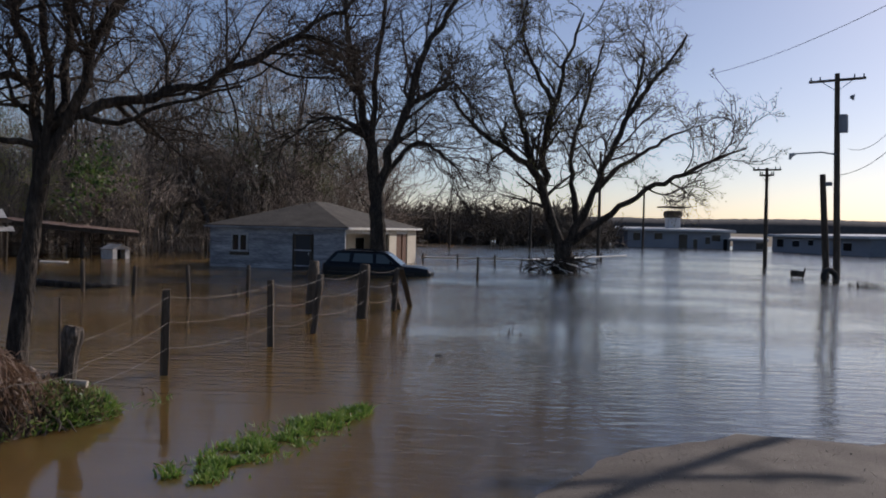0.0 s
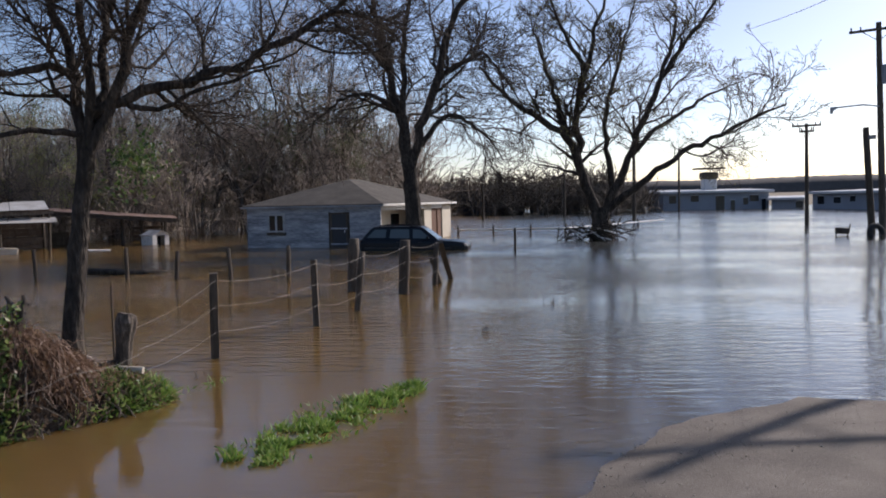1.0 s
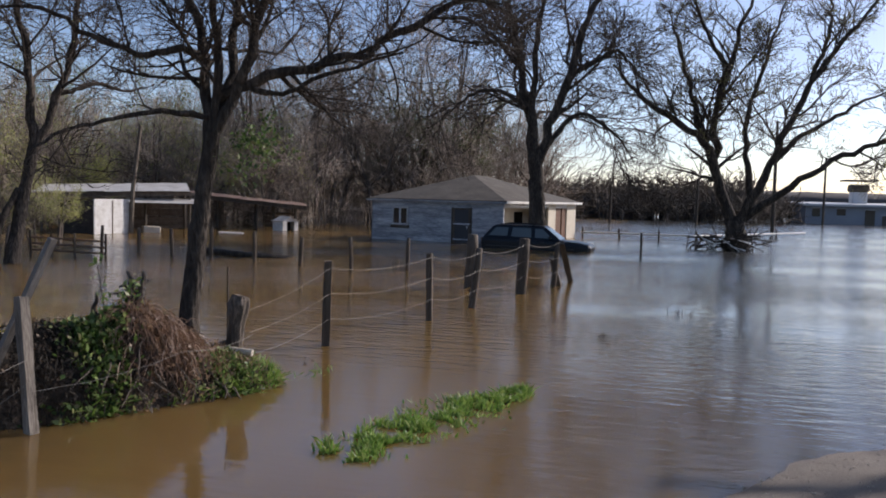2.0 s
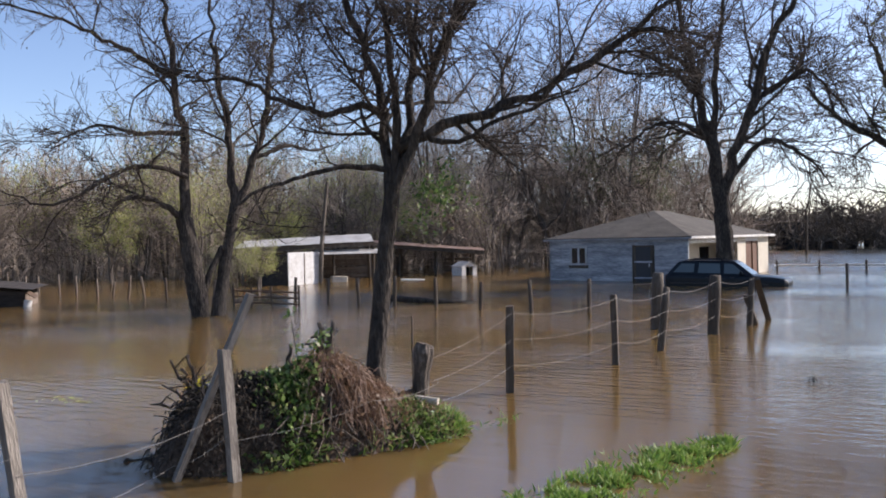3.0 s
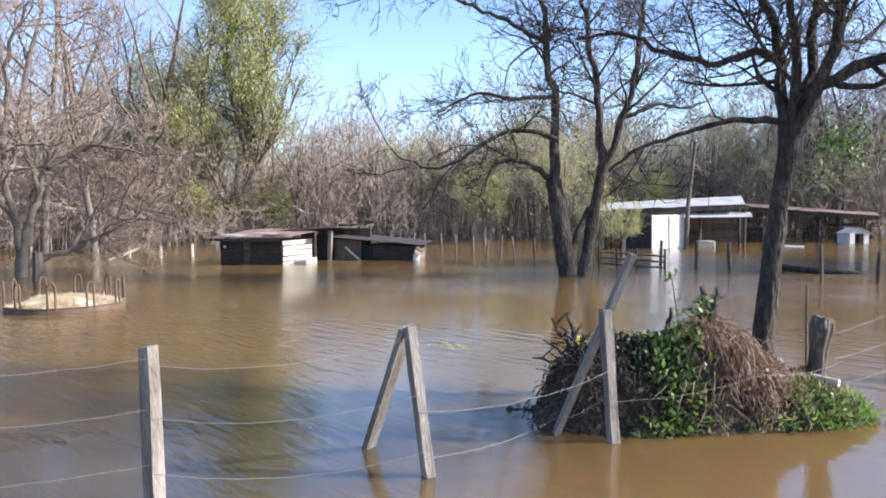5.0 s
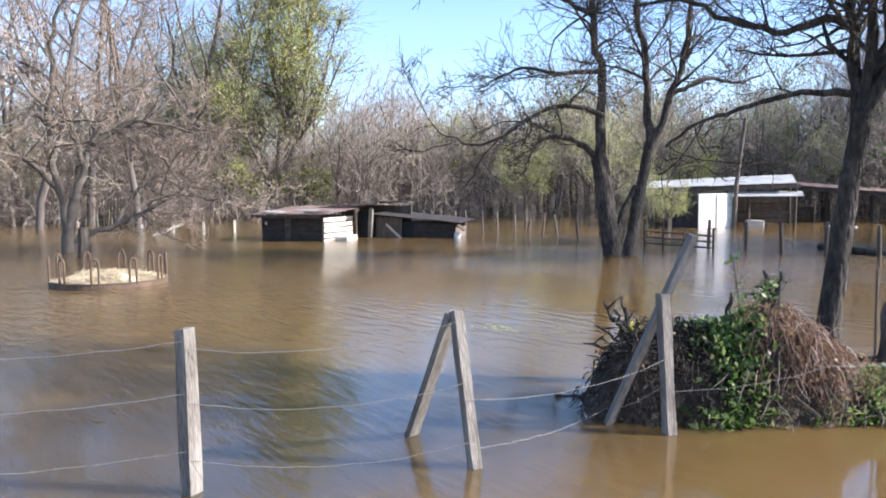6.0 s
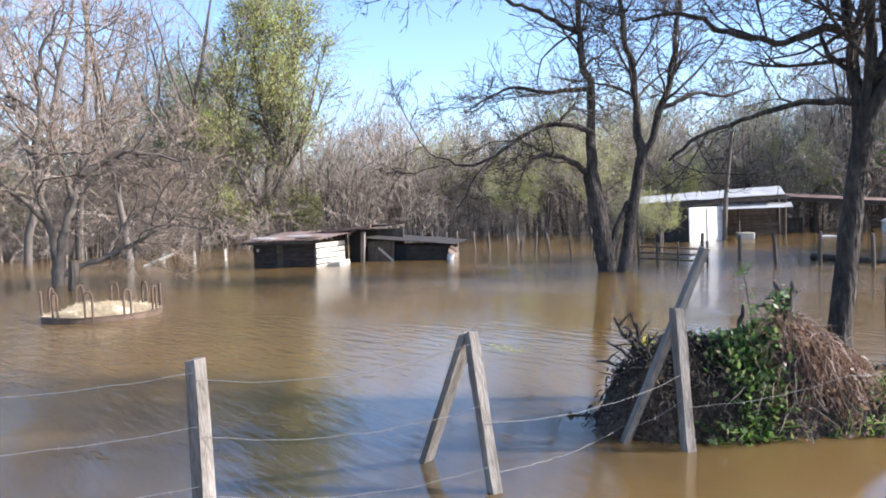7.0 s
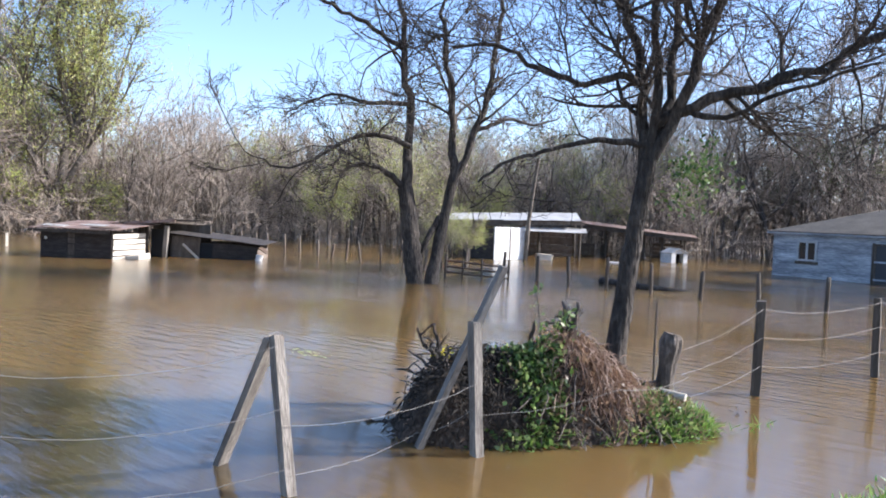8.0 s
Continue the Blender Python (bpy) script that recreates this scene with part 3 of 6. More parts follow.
# twin-stemmed tree in the flooded field
limbs = [
    limb(0.0, 0.38, 0.27, (0.0, -0.5), (0.00, 0.05), (-0.18, 1.45), (-0.38, 2.78)),
    limb(1.0, 0.20, 0.03, (-0.38, 2.70), (-0.23, 3.94), (-0.35, 5.26), (-0.60, 6.74), (-0.72, 8.22), (-0.88, 9.86), (-0.93, 11.17)),
    limb(0.6, 0.27, 0.18, (0.45, -0.4), (0.47, 0.06), (0.57, 0.64), (0.77, 1.80), (1.04, 3.20)),
    limb(1.5, 0.15, 0.03, (1.03, 3.12), (0.97, 4.76), (0.79, 6.08), (0.57, 7.88), (0.38, 9.52), (0.39, 10.83)),
    limb(-0.5, 0.14, 0.03, (1.00, 2.96), (1.63, 4.60), (1.96, 5.74), (2.07, 7.20), (2.23, 8.82), (2.50, 10.26)),
    limb(0.4, 0.12, 0.10, (0.04, 0.46), (0.28, 1.21), (0.65, 1.96)),
    limb(-1.0, 0.12, 0.02, (-0.42, 2.74), (-0.90, 3.19), (-1.65, 3.43), (-2.14, 3.17), (-2.46, 2.26)),
    limb(-1.2, 0.10, 0.02, (-0.27, 3.94), (-1.17, 4.29), (-2.07, 4.05), (-2.96, 3.41), (-3.78, 3.06), (-4.75, 3.54)),
    limb(1.4, 0.09, 0.02, (-0.35, 5.17), (-1.51, 5.17), (-2.50, 5.48), (-3.31, 5.30), (-4.13, 4.87)),
    limb(-1.0, 0.09, 0.02, (-0.60, 6.74), (-1.70, 7.39), (-2.86, 7.87), (-4.16, 8.24), (-4.96, 8.28)),
    limb(0.8, 0.09, 0.02, (1.63, 4.52), (2.59, 4.92), (3.37, 4.74), (4.14, 5.05)),
]
wood, twig, ends, rng = tree_meshes(44, limbs, [
    dict(count=10, ratio=0.52, angle=48, k=9, wiggle=0.18, rise=0.07, first=0.2, thin=0.42, tip=0.28, least=0.014, longest=2.9),
    dict(count=7, ratio=0.62, angle=46, k=7, wiggle=0.21, rise=0.04, first=0.12, thin=0.56, least=0.009, longest=1.7),
    dict(count=5, ratio=0.68, angle=42, k=5, wiggle=0.22, rise=0.03, first=0.1, thin=0.62, least=0.0065, longest=1.1),
    dict(count=2, ratio=0.68, angle=38, k=3, wiggle=0.18, rise=0.03, first=0.1, thin=0.7, least=0.005),
], bare=(0, 2, 5))
place_tree("twin_tree", pose(-15.56, 17.58, 0, 0, 0, 41.5), wood, twig, BARK, TWIG, "bare twin-stemmed tree with sparse buds in the flooded field",
           leaf_cloud(rng, ends, 4500, 0.06, 0.03, LEAF_BUD, "leaves"))

# low spreading tree behind the hay ring
limbs = [
    limb(0.0, 0.28, 0.2, (0.0, -0.5), (0.00, 0.36), (0.11, 1.09), (0.27, 1.73)),
    limb(1.0, 0.17, 0.03, (0.26, 1.64), (0.50, 2.55), (0.97, 3.83), (1.70, 4.95), (2.77, 5.82)),
    limb(-1.0, 0.16, 0.03, (0.01, 0.73), (-0.25, 2.37), (-0.54, 4.16), (-0.12, 5.43), (-0.32, 7.18), (0.39, 7.95), (0.59, 8.85)),
    limb(-0.6, 0.13, 0.02, (0.16, 0.36), (1.46, 0.83), (2.71, 1.44), (4.00, 2.30), (5.11, 2.91)),
    limb(1.0, 0.12, 0.02, (0.59, 2.73), (0.23, 4.18), (-0.04, 5.25), (-0.66, 5.93), (-1.27, 6.24)),
    limb(-1.5, 0.12, 0.02, (0.96, 3.56), (2.11, 4.31), (3.33, 4.05), (4.22, 3.68)),
    limb(-1.5, 0.12, 0.02, (-0.18, 2.01), (-0.95, 2.91), (-1.71, 3.26), (-2.64, 2.90)),
    limb(1.5, 0.10, 0.02, (1.46, 0.87), (2.20, 1.98), (3.10, 2.54), (3.83, 2.72)),
]
wood, twig, ends, rng = tree_meshes(55, limbs, [
    dict(count=12, ratio=0.6, angle=50, k=9, wiggle=0.2, rise=0.02, first=0.2, thin=0.45, tip=0.28, least=0.02, longest=2.8),
    dict(count=7, ratio=0.65, angle=48, k=6, wiggle=0.22, rise=0.03, first=0.12, thin=0.58, least=0.012, longest=1.7),
    dict(count=6, ratio=0.7, angle=44, k=4, wiggle=0.22, rise=0.03, first=0.1, thin=0.65, least=0.009, longest=1.2),
], bare=(0,))
place_tree("low_tree", pose(-28.38, 5.92, 0, 0, 0, 78.2), wood, twig, BARK_GREY, TWIG_TAN, "low spreading grey tree with tan twigs behind the hay ring")

# tall budding tree behind the shack
limbs = [
    limb(0.0, 0.55, 0.4, (0.0, -0.6), (0.00, 0.79), (0.19, 2.23), (0.50, 3.31)),
    limb(1.5, 0.34, 0.05, (0.41, 2.95), (1.08, 5.81), (1.06, 9.01), (1.44, 12.54), (1.68, 15.35)),
    limb(-1.5, 0.28, 0.05, (0.10, 1.87), (-0.72, 3.67), (-1.36, 5.80), (-1.63, 8.26), (-1.04, 11.07), (-0.63, 13.52)),
    limb(1.0, 0.28, 0.05, (0.41, 2.59), (1.76, 4.56), (2.90, 7.24), (3.85, 9.75), (4.26, 12.24)),
    limb(-2.0, 0.2, 0.04, (1.09, 5.99), (0.30, 9.00), (0.03, 12.15), (0.45, 14.95)),
    limb(2.0, 0.2, 0.04, (1.14, 6.34), (2.42, 9.74), (2.77, 12.57), (2.72, 14.68)),
    limb(0.0, 0.16, 0.03, (-0.09, 1.34), (-1.98, 2.08), (-3.00, 2.62)),
    limb(0.0, 0.16, 0.03, (0.27, 1.69), (1.88, 2.03), (2.95, 1.84)),
]
wood, twig, ends, rng = tree_meshes(66, limbs, [
    dict(count=12, ratio=0.5, angle=40, k=8, wiggle=0.15, rise=0.12, first=0.12, thin=0.42, tip=0.28, least=0.03, longest=4.2),
    dict(count=7, ratio=0.62, angle=38, k=5, wiggle=0.18, rise=0.12, first=0.12, thin=0.56, least=0.018, longest=2.4),
    dict(count=6, ratio=0.68, angle=36, k=4, wiggle=0.2, rise=0.1, first=0.1, thin=0.62, least=0.012),
], bare=(0,))
place_tree("budding_tree", pose(-47.73, 21.94, 0, 0, 0, 65.3), wood, twig, BARK_GREY, TWIG_MID, "tall tree with yellow-green spring leaves behind the shack",
           leaf_cloud(rng, ends, 36000, 0.3, 0.07, LEAF_SPRING, "leaves"))


# ---- woodland ----
def wild_tree(seed, height, spread, stems, counts=(6, 4, 4), trunk=0.16, rise=0.1, low=0.25, forks=4):
    """A grown-wild tree: crooked stems that fork into rising limbs."""
    rng = np.random.default_rng(seed)
    limbs = []
    for i in range(stems):
        lean = rng.normal(size=2) * 0.1 * height
        foot = rng.normal(size=2) * 0.25 * (stems > 1)
        h = height * rng.uniform(0.75, 1.0)
        kink = rng.normal(size=(6, 2)) * 0.018 * height
        kink[0] = 0
        stem = []
        for k in range(6):
            f = k / 5
            x, y = foot + lean * f ** 1.3 + kink[k]
            stem.append((x, y, -0.6 + (h + 0.6) * f, trunk * (1 - 0.88 * f)))
        limbs.append(stem)
        for b in range(forks):
            f = rng.uniform(0.22, 0.62)
            k = min(int(f * 5), 4)
            w = f * 5 - k
            p = np.array(stem[k]) * (1 - w) + np.array(stem[k + 1]) * w
            a = rng.uniform(0, 2 * np.pi)
            out = np.array([math.cos(a), math.sin(a)]) * height * spread * rng.uniform(0.45, 0.9)
            top = h * rng.uniform(0.62, 0.98)
            line = []
            for q in range(5):
                g = q / 4
                x, y = p[:2] + out * g ** 0.8 + rng.normal(size=2) * 0.012 * height * (q > 0)
                line.append((x, y, p[2] + (max(top, p[2] + 0.12 * h) - p[2]) * g ** 1.25, p[3] * 0.72 * (1 - 0.8 * g)))
            limbs.append(line)
    lv = [dict(count=counts[0], ratio=spread * 1.5, angle=46, k=6, wiggle=0.17, rise=rise, first=low, thin=0.45, tip=0.3, least=0.018),
          dict(count=counts[1], ratio=0.68, angle=42, k=4, wiggle=0.2, rise=rise, first=0.12, thin=0.55, least=0.013),
          dict(count=counts[2], ratio=0.72, angle=38, k=3, wiggle=0.2, rise=rise * 0.7, first=0.1, thin=0.62, least=0.010)]
    return tree_meshes(seed, limbs, lv, sides=(6, 3, 3, 3, 3), limb_points=9)


def wood_proto(name, seed, height, spread, stems, label, leaves=0, leaf_mat=None, size=0.1, bark=BARK_WOOD, twigs=TWIG_WOOD, trunk=0.16, rise=0.1, counts=(5, 4, 3), low=0.2, forks=4, spread_leaf=0.22):
    wood, twig, ends, rng = wild_tree(seed, height, spread, stems, counts, trunk, rise, low, forks)
    cloud = leaf_cloud(rng, ends, leaves, spread_leaf, size, leaf_mat, "leaves") if leaves else None
    return place_tree(name, pose(0, 0, 0), wood, twig, bark, twigs, label, cloud)


protos = {
    "tall": [wood_proto("woodland_tree", 101 + i, 14 + i, 0.3, 1, "tall bare woodland tree standing in flood water", trunk=0.19, rise=0.14, forks=5) for i in range(4)],
    "mid": [wood_proto("woodland_tree", 111 + i, 8 + i, 0.34, 1 + i % 2, "bare woodland tree at the flooded wood's edge", trunk=0.11, low=0.1, forks=4 - i % 2) for i in range(4)],
    "brush": [wood_proto("thicket_tree", 121 + i, 3.8 + 0.6 * i, 0.5, 6, "tangled tan thicket at the flooded wood's edge", trunk=0.05, rise=0.06, counts=(5, 3, 3), low=0.05, bark=TWIG_MID, twigs=TWIG_WOOD, forks=0) for i in range(3)],
    "green": [wood_proto("leafing_tree", 131 + i, 7 + 2 * i, 0.36, 2, "small tree in fresh yellow-green leaf at the wood's edge", 4500, LEAF_SPRING, 0.075, forks=3) for i in range(2)],
    "evergreen": [wood_proto("evergreen_tree", 141, 13, 0.3, 1, "dark green tree among bare woodland trees", 8000, LEAF_OLIVE, 0.085, forks=5, spread_leaf=0.35)],
}
used = set()


def stand(kind, az, dist, size=1.0):
    """Puts a woodland tree at az degrees left of the y axis, dist metres off."""
    p = protos[kind][random.randrange(len(protos[kind]))]
    a = radians(az)
    m = pose(-math.sin(a) * dist, math.cos(a) * dist, 0, 0, 0, random.uniform(0, 360)) @ Matrix.Scale(size, 4)
    if p in used:
        c = copy_thing(p, m)
        c.scale = (size, size, size)
    else:
        used.add(p)
        p.matrix_basis = m


random.seed(5)
for az in np.arange(5, 92, 1.6):
    stand("brush", az + random.uniform(-0.6, 0.6), random.uniform(50, 60), random.uniform(0.85, 1.25))
for az in np.arange(5, 94, 2.1):
    stand("brush", az + random.uniform(-0.8, 0.8), random.uniform(61, 70), random.uniform(1.0, 1.4))
for az in np.arange(6, 92, 2.8):
    stand("mid", az + random.uniform(-0.8, 0.8), random.uniform(56, 72), random.uniform(0.75, 1.05))
for az in np.arange(6, 30, 1.7):
    stand("mid", az + random.uniform(-0.8, 0.8), random.uniform(54, 64), random.uniform(0.9, 1.25))
for az in np.arange(7, 30, 3.0):
    stand("tall", az + random.uniform(-1, 1), random.uniform(58, 75), random.uniform(0.8, 1.0))
for az in np.arange(63, 98, 2.6):
    stand("tall", az + random.uniform(-1, 1), random.uniform(52, 80), random.uniform(0.9, 1.25))
for az, d, s in ((26, 62, 0.9), (39, 60, 0.8), (44, 58, 0.9), (49, 66, 0.8), (34, 64, 0.7), (79, 60, 1.0), (30, 58, 0.7), (47.5, 47, 0.62), (42, 46, 0.6), (36, 50, 0.6),
                 (52.5, 56, 0.75), (45.5, 52, 0.7), (73.5, 62, 1.15), (66, 62, 1.1), (69.5, 70, 1.25), (75.5, 70, 1.2), (71.5, 58, 0.7), (62.5, 66, 0.9), (56, 68, 0.9), (77, 58, 0.8), (81.5, 55, 0.75), (28, 52, 0.7), (32.5, 56, 0.75), (24, 56, 0.7)):
    stand("green", az, d, s)
for az, d, s in ((68.5, 58, 0.95), (70.5, 62, 1.0), (72, 74, 1.15), (67, 66, 0.9), (14, 58, 0.8), (10, 60, 0.75), (38, 84, 1.1), (43, 88, 1.1), (31, 86, 1.1)):
    stand("evergreen", az, d, s)
for az in np.arange(30, 62, 2.6):
    stand("mid", az + random.uniform(-0.8, 0.8), random.uniform(50, 58), random.uniform(0.6, 0.9))
for az, d, s in ((65, 54, 1.05), (71, 52, 1.2), (74, 47, 1.15), (77, 50, 1.25), (80, 46, 1.2), (84, 50, 1.2), (59.5, 62, 0.8), (56.5, 58, 0.72), (50, 60, 0.66)):
    stand("tall", az, d, s)
for az, d, s in ((22.5, 57, 0.95), (19.5, 60, 1.0), (17, 57, 1.05), (14.5, 60, 1.1), (12, 58, 1.1), (10, 61, 1.1), (25.5, 56, 0.9)):
    stand("tall", az, d, s)


for az, d, s in ((37.6, 32.0, 0.3), (39.3, 31.0, 0.22)):
    stand("green", az, d, s)


# low tangle of brambles and saplings along the water's edge
def undergrowth():
    rng = np.random.default_rng(77)
    n = 800
    az = np.radians(rng.uniform(6, 97, n))
    d = rng.uniform(49, 68, n)
    h = rng.uniform(0.8, 2.8, n)
    p0 = np.stack([-np.sin(az) * d, np.cos(az) * d, np.full(n, -0.2)], -1)
    lean = rng.normal(size=(n, 2)) * 0.16
    stem = np.stack([p0 + np.stack([lean[:, 0] * k ** 1.4, lean[:, 1] * k ** 1.4, h * k / 3], -1) for k in range(4)], 1)
    rad = np.linspace(0.03, 0.014, 4)[None] * np.ones((n, 1))
    V, F, off = [], [], 0
    lines = [(stem, rad)]
    p1, r1 = sprout(rng, stem, rad, 7, 0.6, 52, 4, 0.24, 0.05, first=0.05)
    lines.append((p1, np.maximum(r1, 0.013)))
    p2, r2 = sprout(rng, p1, lines[-1][1], 2, 0.65, 46, 3, 0.24, 0.03)
    lines.append((p2, np.maximum(r2, 0.011)))
    for p, r in lines:
        v, f = tubes(p, r, 3)
        V.append(v), F.append(f + off)
        off += len(v)
    return mesh_np("undergrowth", np.concatenate(V), np.concatenate(F), TWIG_WOOD)


tagged(part("undergrowth", undergrowth(), None), "grey-brown bramble and sapling tangle along the flooded wood", "undergrowth", kind="stuff")


# distant woods round the flood: one dense band of low trees
def far_woods():
    rng = np.random.default_rng(7)
    V, F, off = [], [], 0
    n = 650
    az = np.radians(rng.uniform(-100, -4.5, n))
    d = rng.uniform(74, 125, n)
    h = rng.uniform(5, 9, n)
    p0 = np.stack([np.sin(az) * d, np.cos(az) * d, np.full(n, -0.5) + np.clip((d - 64) * 0.13, 0, 6.5)], -1)
    stem = np.stack([p0 + np.stack([rng.normal(size=n) * 0.25 * k, rng.normal(size=n) * 0.25 * k, h * k / 4], -1) for k in range(5)], 1)
    rad = np.linspace(0.08, 0.03, 5)[None] * np.ones((n, 1))
    for args in ((stem, rad, 3),):
        v, f = tubes(*args)
        V.append(v), F.append(f + off)
        off += len(v)
    pts, r = sprout(rng, stem, rad, 7, 0.42, 45, 4, 0.2, 0.1, first=0.03)
    r = np.maximum(r, 0.03)
    v, f = tubes(pts, r, 3)
    V.append(v), F.append(f + off)
    off += len(v)
    pts, r = sprout(rng, pts, r, 3, 0.6, 42, 3, 0.2, 0.1)
    r = np.maximum(r, 0.022)
    v, f = tubes(pts, r, 3)
    V.append(v), F.append(f + off)
    return mesh_np("far_woods", np.concatenate(V), np.concatenate(F), TWIG_WOOD)


tagged(part("far_woods", far_woods(), None), "dense brown leafless woods far behind the flood", "woods", kind="stuff")


# ---- house ----
HOUSE = pose(-4.6, 34.6, 0, 0, 0, -14.9)     # origin at the near corner; x runs back along the side, y along the front is negative x
def house():
    h = thing("house", HOUSE, "small hip-roofed house with worn pale blue-white siding, flooded", "house")
    W, D, E = 6.6, 10.2, 1.86
    def wall(name, a, b, label=""):
        a, b = Vector(a), Vector(b)
        mid = (a + b) / 2
        ang = math.degrees(math.atan2(b.y - a.y, b.x - a.x))
        return part(name, box(((b - a).length, 0.15, E + 0.9), (mid.x, mid.y, (E - 0.9) / 2), (0, 0, ang)), SIDING, h, label)
    wall("wall", (-W, 0, 0), (0, 0, 0))
    wall("wall", (-W, 0.08, 0), (-W, D, 0))
    wall("wall", (-W, D, 0), (0, D, 0))
    side = wall("wall", (-1.3, 0.08, 0), (-1.3, D, 0), "cream porch wall")
    side.data.materials[0] = CREAM
    # lap boards on the front, each its own course
    n = 13
    ch = (E + 0.1) / n
    for i in range(n):
        z = -0.1 + ch * (i + 0.5)
        for x0, x1 in ((-W - 0.02, -5.56), (-4.7, -2.48), (-1.42, 0.02)) if 0.65 < z < 1.56 else ((-W - 0.02, -2.48), (-1.42, 0.02)) if z < 1.6 else ((-W - 0.02, 0.02),):
            part("siding_board", box((x1 - x0, 0.02, ch + 0.012), ((x0 + x1) / 2, -0.092, z), (7, 0, 0)), SIDING, h)
    for x in (-W - 0.03, 0.03):
        part("corner_board", box((0.1, 0.1, E + 0.4), (x, -0.07, E / 2 - 0.2), bevel=0.008), SIDING, h)
    # front window
    w = part("window", box((0.8, 0.06, 0.86), (-5.13, -0.09, 1.12)), GLASS_DARK, h, "white-framed double window with dark panes")
    for dx in (-0.19, 0.19):
        part("pane", box((0.28, 0.012, 0.7), (-5.13 + dx, -0.128, 1.13)), GLASS_DARK, w)
    for dx, wd in ((-0.4, 0.1), (0.0, 0.09), (0.4, 0.1)):
        part("frame", box((wd, 0.05, 0.92), (-5.13 + dx, -0.135, 1.13), bevel=0.006), WORN_WHITE, w)
    for dz, hd in ((-0.38, 0.08), (0.4, 0.1)):
        part("frame", box((0.7, 0.046, hd), (-5.13, -0.133, 1.13 + dz), bevel=0.006), WORN_WHITE, w)
    part("sill", box((0.98, 0.12, 0.12), (-5.13, -0.13, 0.64), bevel=0.01), POST_DARK, w)
    d = part("door", box((0.92, 0.06, 2.3), (-1.95, -0.075, 0.42)), SCREEN, h, "dark screen door")
    for dx in (-0.46, 0.46):
        part("jamb", box((0.09, 0.1, 2.35), (-1.95 + dx, -0.08, 0.42), bevel=0.008), POST_DARK, d)
    for z, mt in ((1.54, POST_DARK), (0.86, SIDING), (0.16, SIDING)):
        part("rail", box((0.84, 0.05, 0.07), (-1.95, -0.11, z), bevel=0.006), mt, d)
    for dx in (-0.38, 0.38):
        part("stile", box((0.07, 0.04, 1.9), (-1.95 + dx, -0.108, 0.6), bevel=0.006), POST_DARK, d)
    part("pull", box((0.03, 0.05, 0.14), (-1.66, -0.14, 0.72), bevel=0.008), CHROME, d)
    # hip roof with thickness
    o = 0.28
    bm = bmesh.new()
    cs = [(-W - o, -o), (o, -o), (o, D + o), (-W - o, D + o)]
    lo = [bm.verts.new((x, y, E - 0.02)) for x, y in cs]
    up = [bm.verts.new((x, y, E + 0.07)) for x, y in cs]
    apex = [bm.verts.new((-W / 2, 3.9, 3.18)), bm.verts.new((-W / 2, 5.6, 3.18))]
    bm.faces.new(list(reversed(lo)))
    for i in range(4):
        bm.faces.new((lo[i], lo[(i + 1) % 4], up[(i + 1) % 4], up[i]))
    bm.faces.new((up[0], up[1], apex[0]))
    bm.faces.new((up[1], up[2], apex[1], apex[0]))
    bm.faces.new((up[2], up[3], apex[1]))
    bm.faces.new((up[3], up[0], apex[0], apex[1]))
    roof = part("roof", bm, SHINGLE, h, "dark brown-grey shingle hip roof")
    part("fascia", box((W + 2 * o + 0.04, 0.03, 0.08), (-W / 2, -o - 0.018, E - 0.0)), SIDING, roof, "pale fascia board")
    part("drip_edge", box((W + 2 * o + 0.08, 0.05, 0.03), (-W / 2, -o - 0.03, E + 0.06)), POST_DARK, roof)
    part("fascia", box((0.03, D + 2 * o, 0.1), (o + 0.018, D / 2, E + 0.02)), WHITE_WOOD, roof, "white fascia board")
    # porch along the side
    for y in (0.05, 3.4):
        part("porch_post", box((0.11, 0.11, E + 0.8), (-0.02, y, E / 2 - 0.4), bevel=0.01), WHITE_WOOD, h)
    part("porch_beam", box((0.1, D, 0.2), (-0.02, D / 2, E - 0.14)), WHITE_WOOD, h)
    part("end_wall", box((0.12, 1.1, E + 0.8), (-0.02, 6.3, E / 2 - 0.42)), CREAM, h, "sunlit cream wall")
    part("end_wall", box((0.12, 1.5, E + 0.8), (-0.02, 9.4, E / 2 - 0.42)), CREAM, h, "sunlit cream wall")
    part("brown_door", box((0.07, 0.85, E + 0.5), (-0.03, 7.3, E / 2 - 0.5)), BROWN_DOOR, h)
    part("brown_door", box((0.07, 0.8, E + 0.5), (-0.03, 8.25, E / 2 - 0.5), (0, 0, 4)), BROWN_DOOR, h)
    part("side_door", box((0.06, 0.9, 2.2), (-1.2, 2.2, 0.3)), SCREEN, h)
    part("side_window", box((0.06, 1.0, 0.9), (-1.2, 4.8, 0.95)), GLASS_DARK, h)
    return h


house()


